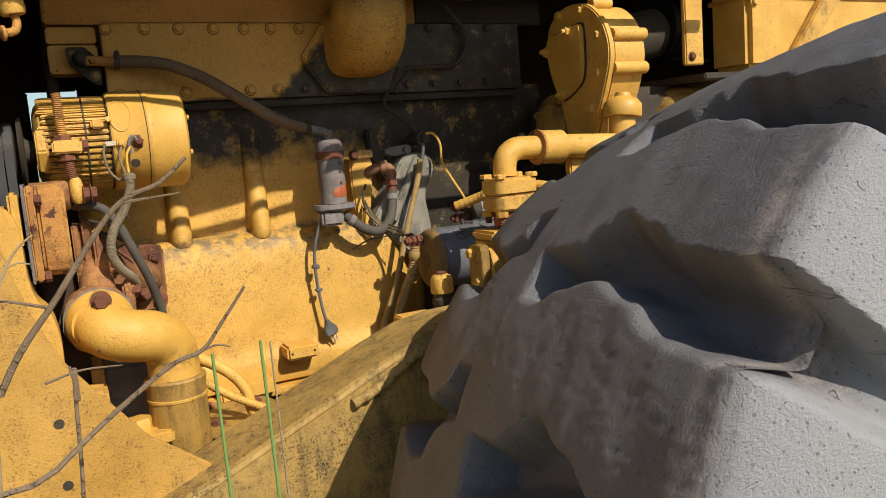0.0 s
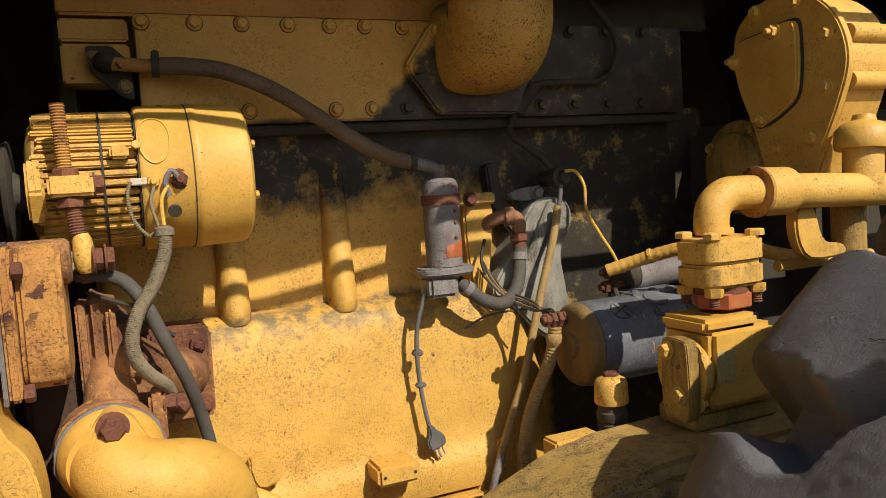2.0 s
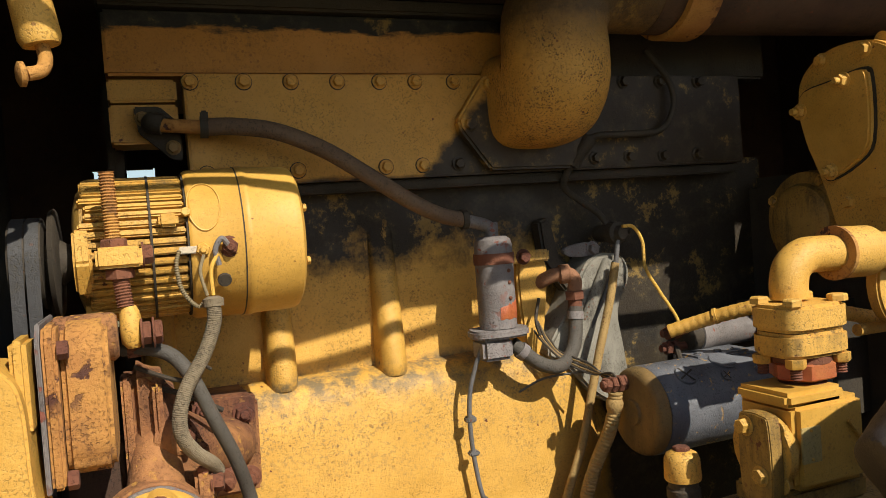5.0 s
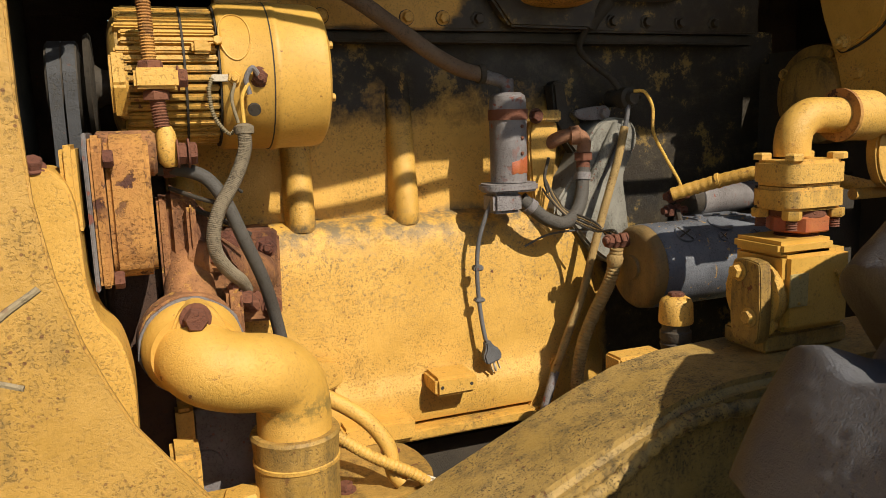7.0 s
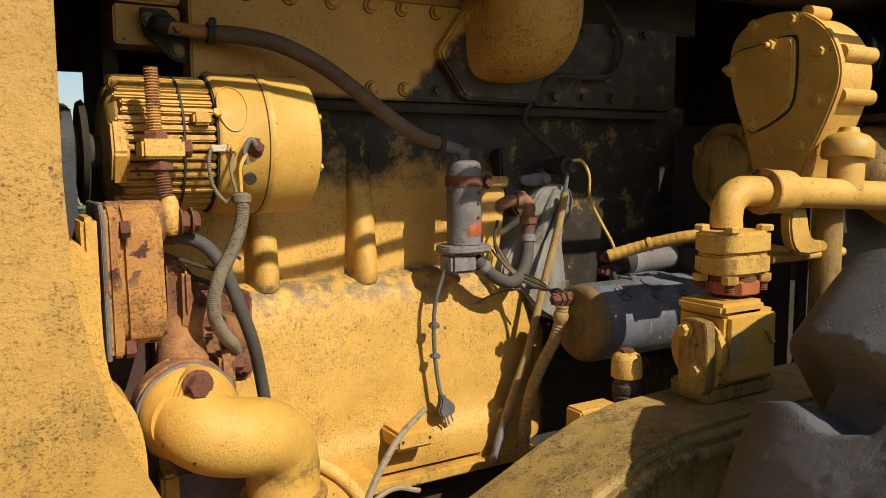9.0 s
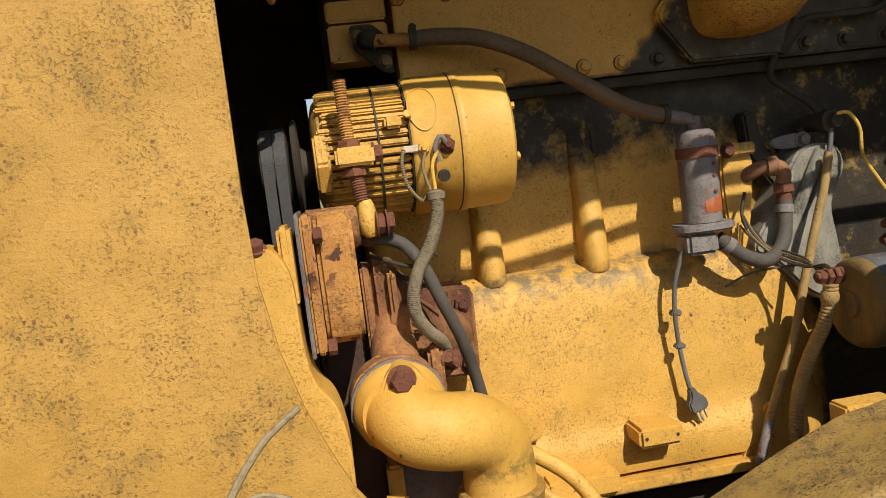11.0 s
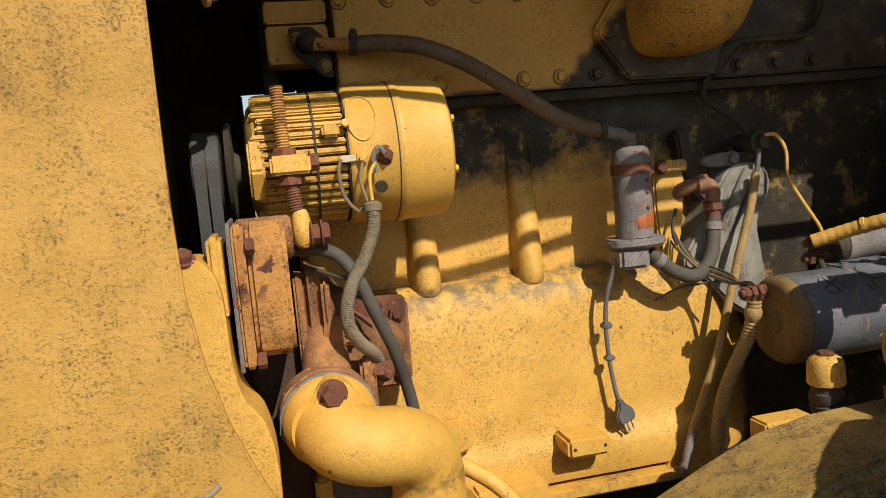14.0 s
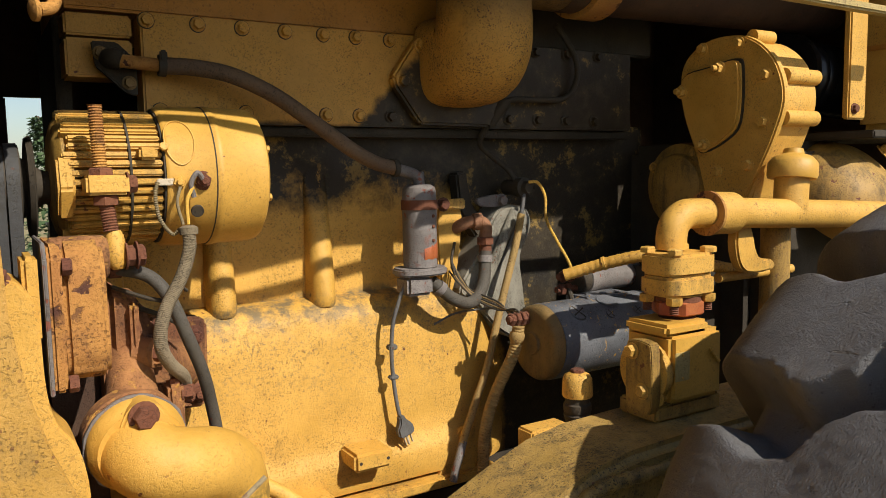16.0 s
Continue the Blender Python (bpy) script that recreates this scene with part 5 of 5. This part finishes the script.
# ---- hydraulic pump, flange and pipes ----
def hydraulic_pump():
    t = thing("hydraulic_pump", (0.76, 1.22, 1.204), "square yellow hydraulic pump with bolted flange and blank plate", "hydraulic pump")
    part("body", box(0.712, 0.816, 1.182, 1.27, 1.230, 1.327, 0.007), M_YEL_CLEAN, t)
    part("top_block", box(0.704, 0.790, 1.184, 1.265, 1.324, 1.341, 0.005), M_YEL_CLEAN, t)
    part("base", box(0.694, 0.826, 1.192, 1.265, 1.2045, 1.229, 0.004), M_GRIME_SHADE, t, "oily brown base")
    part("neck", lathe((0.698, 1.222, 1.272), (1, 0, 0), [(0, 0.044), (0.010, 0.044), (0.018, 0.038), (0.022, 0.038)], 40), M_YEL, t)
    pl = rounded([(1.190, 1.226), (1.190, 1.306), (1.200, 1.318), (1.228, 1.318), (1.236, 1.306), (1.236, 1.226), (1.212, 1.220)], 3)
    part("flange_plate", slab(pl, "x", 0.680, 0.698, 0.003), M_GRIME_SHADE, t)
    for yy, zz in ((1.196, 1.300), (1.194, 1.240), (1.230, 1.305), (1.231, 1.235)):
        part("bolt", bolt((0.698, yy, zz), (1, 0, 0), 0.0085, 0.010), M_YEL, t)
    part("bolt", bolt((0.680, 1.224, 1.303), (-1, 0, 0), 0.009, 0.010), M_YEL, t)
    part("bolt", bolt((0.680, 1.205, 1.250), (-1, 0, 0), 0.009, 0.007), M_YEL_DIRTY, t)
    plate = part("name_plate", box(0.717, 0.745, 1.1798, 1.1822, 1.262, 1.302, 0.0006), M_FACEPLATE, t, "blank pale name plate")
    for z in (1.266, 1.298):
        part("rivet", lathe((0.731, 1.1798, z), (0, -1, 0), [(0, 0.002), (0.001, 0.0016)], 10), M_YEL, plate)
    part("lever_tab", slab([(0.785, 1.300), (0.790, 1.303), (0.808, 1.280), (0.803, 1.277)], "y", 1.178, 1.182, 0.001), M_YEL, t)
    return t


def flange_valve():
    t = thing("pipe_flange", (0.765, 1.222, 1.338), "two-piece yellow pipe flange clamped by four bolts", "pipe flange")
    x0, y0 = 0.770, 1.226
    sq = []
    for k in range(40):
        a = k * math.tau / 40
        f = (abs(math.cos(a)) ** 4 + abs(math.sin(a)) ** 4) ** -0.25
        sq.append((x0 + 0.046 * f * math.cos(a), y0 + 0.038 * f * math.sin(a)))
    part("lower_half", slab(sq, "z", 1.374, 1.402, 0.004), M_YEL_DIRTY, t)
    part("upper_half", slab(sq, "z", 1.403, 1.434, 0.004), M_YEL, t)
    part("thread", threaded((x0, y0, 1.338), (x0, y0, 1.348), 0.027), M_BOLT_RUST, t)
    part("hex_union", lathe((x0, y0, 1.346), (0, 0, 1), [(0, 0.034), (0.002, 0.037), (0.018, 0.037), (0.020, 0.034)], 6), M_RED, t, "red and yellow hexagon union")
    part("collar", lathe((x0, y0, 1.365), (0, 0, 1), [(0, 0.033), (0.010, 0.033)], 30), M_BOLT_RUST, t)
    for dx, dy in ((-0.034, -0.025), (0.034, -0.025), (-0.034, 0.025), (0.034, 0.025)):
        x, y = x0 + dx, y0 + dy
        part("bolt", bolt((x, y, 1.434), (0, 0, 1), 0.0115, 0.008, False, turn=dx * 40), M_YEL, t)
        part("nut", bolt((x, y, 1.374), (0, 0, -1), 0.0115, 0.011, False, turn=dy * 60), M_YEL_DIRTY, t)
        part("thread_end", threaded((x, y, 1.363), (x, y, 1.350), 0.0068), M_BOLT_RUST, t)
    return t


def hydraulic_pipe():
    t = thing("hydraulic_pipe", (0.85, 1.24, 1.437), "thick yellow hydraulic pipe with a bend and a capped branch", "pipe")
    path = [(0.772, 1.240, 1.437), (0.772, 1.240, 1.455), (0.778, 1.240, 1.473), (0.797, 1.240, 1.485), (0.820, 1.240, 1.486), (0.85, 1.240, 1.485)]
    part("bend", tube(path, 0.0220, 30, 8), M_YEL, t)
    part("sleeve", lathe((0.846, 1.24, 1.485), (1, 0.03, -0.03), [(0, 0.027), (0.001, 0.032), (0.055, 0.032), (0.058, 0.028)], 36), M_YEL, t)
    part("sleeve_ring", lathe((0.8445, 1.24, 1.485), (1, 0.03, -0.03), [(0, 0.024), (0, 0.0335), (0.005, 0.0335)], 36), M_RUSTY, t, "rust-edged collar")
    part("long_pipe", lathe((0.90, 1.2416, 1.4835), (1, 0.03, -0.05), [(0, 0.0235), (0.45, 0.0235)], 28), M_YEL, t)
    part("branch", lathe((1.062, 1.250, 1.480), (0.12, 0.05, 1), [(0, 0.0270), (0.06, 0.0270)], 28), M_YEL, t)
    part("branch_cap", lathe((1.069, 1.253, 1.532), (0.12, 0.05, 1), [(0, 0.026), (0, 0.0375), (0.006, 0.0395), (0.026, 0.0385), (0.036, 0.030), (0.041, 0.017), (0.049, 0.015), (0.051, 0.0)], 32, False), M_YEL_CLEAN, t)
    part("support", slab(rounded([(0.935, 1.46), (0.965, 1.46), (0.985, 1.41), (1.022, 1.402), (1.022, 1.386), (0.955, 1.386), (0.932, 1.42)], 3), "y", 1.25, 1.27, 0.004), M_YEL_DIRTY, t)
    part("stay_pipe", rod((0.93, 1.285, 1.376), (1.12, 1.285, 1.376), 0.008, 16), M_YEL_DIRTY, t)
    # leg coloured darker to stand for the pipe's shade
    part("leg", rod((1.075, 1.285, 1.46), (1.075, 1.285, 1.21), 0.024, 20), M_GRIME_SHADE, t)
    return t


def breather():
    t = thing("filler_cap", (0.656, 1.31, 1.200), "small yellow capped filler stub on the frame", "cap")
    part("cap", lathe((0.656, 1.310, 1.222), (0, 0, 1), [(0, 0.0215), (0.002, 0.0225), (0.026, 0.0215), (0.032, 0.019), (0.036, 0.012)], 28), M_YEL, t)
    part("top_nut", bolt((0.656, 1.310, 1.256), (0, 0, 1), 0.0105, 0.007, False), M_BOLT_RUST, t)
    part("neck", lathe((0.656, 1.310, 1.185), (0, 0, 1), [(0, 0.018), (0.010, 0.0205), (0.012, 0.018), (0.016, 0.0205), (0.026, 0.0205), (0.028, 0.018), (0.037, 0.018)], 24), M_SOOT_DARK, t, "dark oily neck")
    return t


hydraulic_pump()
flange_valve()
hydraulic_pipe()
breather()


# ---- rear gear housing and what stands behind it ----
def gear_housing():
    t = thing("gear_housing", (1.08, 1.36, 1.50), "tall rounded yellow gear housing with a bolted cover plate", "gear housing")
    rim = rounded([(1.470, 1.700), (1.462, 1.742), (1.425, 1.770), (1.376, 1.778), (1.322, 1.768), (1.276, 1.728), (1.256, 1.668), (1.272, 1.605), (1.315, 1.515), (1.335, 1.480), (1.40, 1.49), (1.43, 1.570), (1.458, 1.640)], 5)
    part("rim_plate", slab(rim, "x", 1.046, 1.062, 0.003), M_YEL, t)
    inner = [(1.362 + (a - 1.362) * 0.93, 1.64 + (b - 1.64) * 0.95) for a, b in rim]
    part("barrel", slab(inner, "x", 1.062, 1.15, 0.006), M_YEL, t)
    cov = rounded([(1.458, 1.712), (1.40, 1.726), (1.348, 1.733), (1.334, 1.715), (1.337, 1.63), (1.365, 1.60), (1.408, 1.582), (1.425, 1.592), (1.450, 1.645)], 4)
    seam = [(1.39 + (a - 1.39) * 1.07, 1.655 + (b - 1.655) * 1.05) for a, b in cov]
    part("cover_gasket", slab(seam, "x", 1.0425, 1.0458, 0.001), M_SOOT_DARK, t, "dark oily gasket seam")
    part("cover_plate", slab(cov, "x", 1.034, 1.046, 0.003), M_YEL_CLEAN, t)
    for y, z, r in ((1.374, 1.722, 0.010), (1.404, 1.592, 0.010), (1.455, 1.69, 0.010)):
        part("cover_bolt", bolt((1.034, y, z), (-1, 0, 0), r, 0.010, True, 0.008), M_YEL, t)
    for y, z in ((1.291, 1.703), (1.293, 1.627), (1.345, 1.762), (1.32, 1.555), (1.385, 1.545), (1.42, 1.762)):
        part("rim_bolt", bolt((1.046, y, z), (-1, 0, 0), 0.009, 0.009, True), M_YEL, t)
    for z in (1.700, 1.632):
        part("dowel", lathe((1.062, 1.268, z), (1, 0, 0), [(0, 0.013), (0.085, 0.013), (0.088, 0.011)], 20), M_YEL, t)
    part("dowel", lathe((1.062, 1.33, 1.772), (1, 0, 0), [(0, 0.012), (0.05, 0.012)], 20), M_YEL, t)
    # bulge coloured darker, grime and shade together
    part("lower_bulge", lathe((1.045, 1.485, 1.518), (1, 0, 0), [(0, 0.02), (0.0, 0.045), (0.006, 0.058), (0.014, 0.062), (0.020, 0.080), (0.034, 0.082), (0.10, 0.082)], 40), M_GRIME_SHADE, t)
    for a in (30, 120, 200, 290):
        part("bulge_bolt", bolt((1.062, 1.485 + 0.072 * math.cos(radians(a)), 1.518 + 0.072 * math.sin(radians(a))), (-1, 0, 0), 0.008, 0.007), M_YEL_DIRTY, t)
    part("rear_case", box(1.12, 1.42, 1.36, 1.75, 1.10, 1.60, 0.02), M_SOOT_DARK, t)
    return t


def rear_parts():
    t = thing("steel_post", (1.30, 1.30, 1.633), "upright pale yellow flat steel post at the hood corner", "post")
    part("bar", box(1.288, 1.342, 1.292, 1.306, 1.636, 2.10, 0.003), M_YEL, t)
    part("bolt", bolt((1.305, 1.292, 1.655), (0, -1, 0), 0.008, 0.007), M_BOLT_RUST, t)
    t = thing("air_hose_ring", (1.47, 1.50, 1.66), "shiny black ribbed rubber air duct", "air duct")
    bm = tube([(1.40 + 0.16 * k, 1.50, 1.745 - 0.01 * k) for k in range(4)], 0.070, 36, 8, (0.03, 0.006))
    m, tt, b = nodes_of("glossy_black_rubber")
    b.inputs["Base Color"].default_value = (0.012, 0.012, 0.013, 1)
    b.inputs["Roughness"].default_value = 0.25
    part("duct", bm, m, t)
    part("lip", lathe((1.385, 1.50, 1.746), (1, 0, 0), [(0, 0.060), (0.0, 0.082), (0.012, 0.084), (0.02, 0.078), (0.02, 0.06)], 40), m, t)
    part("elbow", lathe((1.20, 1.50, 1.70), (1, 0, 0.2), [(0, 0.06), (0.19, 0.06)], 30), M_SOOT_DARK, t)
    t = thing("round_tank", (1.35, 1.33, 1.50), "rounded dirty yellow cast reservoir", "tank")
    part("dome", lathe((1.36, 1.38, 1.47), (0.05, -0.55, 0.6), [(0, 0.115), (0.06, 0.112), (0.095, 0.09), (0.115, 0.055), (0.12, 0.0)], 40, False), M_GRIME_SHADE, t)
    part("bolt", bolt((1.405, 1.29, 1.575), (0.2, -0.7, 0.6), 0.014, 0.014), M_YEL, t)
    t = thing("oil_tank", (1.55, 1.30, 1.2), "tall yellow sheet metal tank beside the post", "tank")
    part("shell", box(1.43, 2.30, 1.245, 1.36, 1.62, 2.05, 0.012), M_YEL, t)
    part("lid_rim", box(1.425, 2.305, 1.24, 1.36, 1.772, 1.782, 0.002), M_ORANGE, t)
    part("bolt", bolt((1.448, 1.245, 1.765), (0, -1, 0), 0.009, 0.008), M_YEL, t)
    t = thing("brace_bar", (1.60, 1.23, 1.62), "slanting worn yellow flat bar in front of the tank", "brace")
    part("bar", slab([(1.520, 1.617), (1.572, 1.617), (1.870, 1.945), (1.805, 1.960)], "y", 1.222, 1.2435, 0.003), M_YEL_DIRTY, t)
    t = thing("dash_shelf", (1.5, 1.32, 1.58), "dark sooty shelf plate below the tank", "shelf")
    part("plate", box(1.30, 1.75, 1.25, 1.50, 1.60, 1.615, 0.003), M_SOOT_DARK, t)
    return t


def valve_below():
    t = thing("small_pump", (0.20, 1.45, 0.95), "oily grey gear pump down beside the engine foot", "pump")
    part("body", box(0.045, 0.150, 1.44, 1.56, 1.03, 1.165, 0.008), M_GREY, t)
    part("cap", lathe((0.06, 1.44, 1.085), (0, -1, 0), [(0, 0.022), (0.004, 0.021), (0.006, 0.010)], 24), M_GREY, t)
    part("flange", box(0.03, 0.05, 1.40, 1.50, 1.03, 1.175, 0.004), M_YEL_DIRTY, t)
    t = thing("engine_mount", (0.27, 1.45, 0.93), "dark oily engine mount with rusty bolts", "engine mount")
    part("plate", slab(rounded([(0.20, 1.40), (0.33, 1.40), (0.36, 1.48), (0.33, 1.56), (0.20, 1.56)], 3), "z", 1.005, 1.022, 0.004), M_GRIME_SHADE, t)
    part("cushion", lathe((0.27, 1.47, 0.93), (0, 0, 1), [(0, 0.08), (0.075, 0.07)], 30), M_SOOT_DARK, t)
    for x, y in ((0.23, 1.43), (0.315, 1.44), (0.32, 1.52), (0.23, 1.54)):
        part("bolt", bolt((x, y, 1.022), (0, 0, 1), 0.011, 0.010), M_BOLT_RUST, t)
    part("pedestal", box(0.18, 0.36, 1.38, 1.58, 0.70, 0.93, 0.01), M_SOOT_DARK, t)
    t = thing("yellow_bolt_head", (0.075, 1.33, 1.05), "large yellow painted bolt on the frame foot", "bolt")
    part("head", bolt((0.090, 1.335, 1.072), (0, 0, 1), 0.022, 0.022, True), M_YEL, t)
    part("plate", box(0.03, 0.14, 1.30, 1.40, 1.05, 1.072, 0.004), M_YEL_DIRTY, t)
    part("rib", box(0.02, 0.05, 1.30, 1.36, 1.05, 1.16, 0.005), M_YEL_DIRTY, t)
    t = thing("wiring_loom", (0.27, 1.42, 1.02), "yellow taped wiring loom curving round the mount", "cable")
    part("loom", tube([(0.17, 1.47, 1.16), (0.215, 1.45, 1.145), (0.26, 1.43, 1.115), (0.285, 1.415, 1.08), (0.29, 1.41, 1.045), (0.30, 1.405, 1.03)], 0.0105, 14), M_YEL, t)
    part("thin_loom", tube([(0.19, 1.42, 1.135), (0.22, 1.41, 1.105), (0.26, 1.40, 1.075), (0.31, 1.395, 1.045), (0.33, 1.39, 1.03)], 0.0075, 12, 8, (0.006, 0.0006)), M_YEL_DIRTY, t)
    for k in range(3):
        part("bare_end", tube([(0.31, 1.395, 1.045), (0.325 + 0.008 * k, 1.39, 1.032), (0.335 + 0.01 * k, 1.385, 1.018)], 0.0022, 6), M_PALE, t)
    part("end_lug", slab(rounded([(0.225, 1.15), (0.262, 1.15), (0.27, 1.118), (0.235, 1.108)], 3), "y", 1.575, 1.600, 0.003), M_YEL, t)
    return t


def crank_handle():
    t = thing("hanging_lever", (0.0, 1.30, 1.71), "pale yellow lever with a bent rusty end hanging from the hood", "lever")
    part("tube", lathe((-0.026, 1.30, 1.86), (0.16, 0, -1), [(0, 0.0165), (0.118, 0.0185), (0.124, 0.016)], 24), M_YEL, t)
    part("hook", tube([(-0.006, 1.30, 1.738), (-0.004, 1.298, 1.724), (-0.008, 1.295, 1.714), (-0.019, 1.29, 1.710)], 0.0062, 12), M_RUSTY, t)
    part("button", lathe((-0.019, 1.29, 1.710), (-1, -0.3, -0.1), [(0, 0.007), (0.002, 0.011), (0.006, 0.011), (0.008, 0.007)], 16), M_RUSTY, t)
    part("tab", slab(rounded([(0.0, 1.80), (0.014, 1.797), (0.026, 1.786), (0.014, 1.783)], 3), "y", 1.30, 1.306, 0.001), M_YEL, t)
    return t


gear_housing()
rear_parts()
valve_below()
crank_handle()


# ---- plants ----
def conifer(x, y, h, seed):
    rnd = random.Random(seed)
    t = thing("conifer_tree", (x, y, GROUND - 0.5), "tall green conifer beyond the machine in the sun", "tree", "conifers behind the machine")
    part("trunk", tube([(x, y, GROUND - 0.5), (x + 0.1, y, h * 0.5), (x, y, h)], lambda s: 0.02 * h * (1 - s) + 0.02, 10), M_BARK, t)
    bm = bmesh.new()
    for k in range(1500):
        f = rnd.random() ** 0.8
        z = h * (0.06 + 0.94 * f)
        R = h * 0.21 * (1 - f) ** 0.8 * (0.75 + 0.25 * math.sin(f * 60)) + 0.05
        a, rr = rnd.random() * math.tau, R * math.sqrt(rnd.random())
        c = Vector((x + rr * math.cos(a), y + rr * math.sin(a), z - rr * 0.35))
        out = Vector((math.cos(a), math.sin(a), -0.35 + rnd.uniform(-0.3, 0.4))).normalized()
        s = out.cross(Vector((0, 0, 1))).normalized()
        L, w = h * rnd.uniform(0.025, 0.05), h * rnd.uniform(0.006, 0.012)
        q = Vector((0, 0, rnd.uniform(-w, w)))
        bm.faces.new([bm.verts.new(v) for v in (c - s * w - q, c + out * L * 0.5 - s * w * 1.2, c + out * L, c + out * L * 0.5 + s * w * 1.2 + q, c + s * w)])
    part("crown", bm, M_NEEDLE, t, "", False)


for i, (x, y, h) in enumerate(((0.9, 14.0, 2.5), (-0.9, 16.0, 3.2), (2.6, 17.0, 3.4), (-2.6, 19.0, 7.0), (4.4, 20.0, 8.0), (0.3, 23.0, 2.9), (-5, 24, 9.0))):
    conifer(x, y, h, i)


def twig(name, label, pts, r0, r1, mat, buds=()):
    t = thing(name, (pts[0][0], pts[0][1], GROUND), label, "plant")
    part("stem", tube(pts, lambda s: r0 + (r1 - r0) * s, 8, 6), mat, t)
    for p in buds:
        part("side_shoot", tube(p, lambda s: r1 * 1.1 * (1 - 0.6 * s), 6, 4), mat, t)
    return t


Y = 0.17
twig("dry_twig", "bare brown dry twig leaning up from the ground", [(-0.06, Y, GROUND), (-0.05, Y, 1.0), (-0.02, Y, 1.42), (-0.005, Y, 1.459), (0.0075, Y, 1.477), (0.0205, Y, 1.494), (0.030, Y, 1.4985), (0.036, Y, 1.5035)], 0.0010, 0.0004, M_TWIG,
     [[(0.022, Y, 1.4950), (0.028, Y, 1.4955), (0.034, Y, 1.496)], [(0.006, Y, 1.475), (-0.004, Y, 1.478), (-0.012, Y, 1.476)]])
twig("dry_twig", "bare brown dry twig leaning up from the ground", [(-0.08, Y, GROUND), (-0.07, Y, 1.2), (-0.030, Y, 1.410), (0.003, Y, 1.441), (0.026, Y, 1.4575), (0.0345, Y, 1.4605), (0.0395, Y, 1.466), (0.0455, Y, 1.4735)], 0.0009, 0.00035, M_TWIG,
     [[(0.0345, Y, 1.4605), (0.038, Y, 1.4612), (0.041, Y, 1.4602)], [(0.003, Y, 1.4595), (0.010, Y, 1.461), (0.018, Y, 1.4605)]])
twig("dry_twig", "bare brown dry twig leaning up from the ground", [(-0.004, Y + 0.01, GROUND), (-0.002, Y + 0.01, 1.2), (0.0075, Y + 0.01, 1.438), (0.0088, Y + 0.01, 1.452), (0.0078, Y + 0.01, 1.460)], 0.0006, 0.0003, M_TWIG)
for x, z, r, m in ((0.0368, 1.449, 0.0005, M_STEM), (0.0478, 1.4525, 0.0005, M_STEM), (0.0500, 1.4505, 0.0003, M_STRAW)):
    twig("grass_stem", "thin upright grass stem in front of the machine", [(x + 0.01, Y, GROUND), (x + 0.004, Y, 1.1), (x + 0.0003, Y, 1.43), (x, Y, z)], r * 1.2, r * 0.6, m)


# ---- dry grass stalk standing in front of the machine ----
def dry_stalk():
    t = thing("dry_stalk", (-0.085, 0.68, 0.16), "single pale dry grass stalk growing from the ground", "grass stalk")
    part("stem", tube([(-0.085, 0.68, 0.15), (-0.080, 0.685, 0.60), (-0.066, 0.692, 1.10), (-0.053, 0.697, 1.32), (-0.044, 0.700, 1.395), (-0.033, 0.704, 1.428), (-0.021, 0.707, 1.446), (-0.009, 0.709, 1.455)],
                      lambda u: 0.0019 - 0.0010 * u, 8), M_STRAW, t)
    part("side_shoot", tube([(-0.031, 0.7045, 1.431), (-0.022, 0.705, 1.434), (-0.014, 0.704, 1.432)], 0.0008, 6), M_STRAW, t)
    return t


dry_stalk()
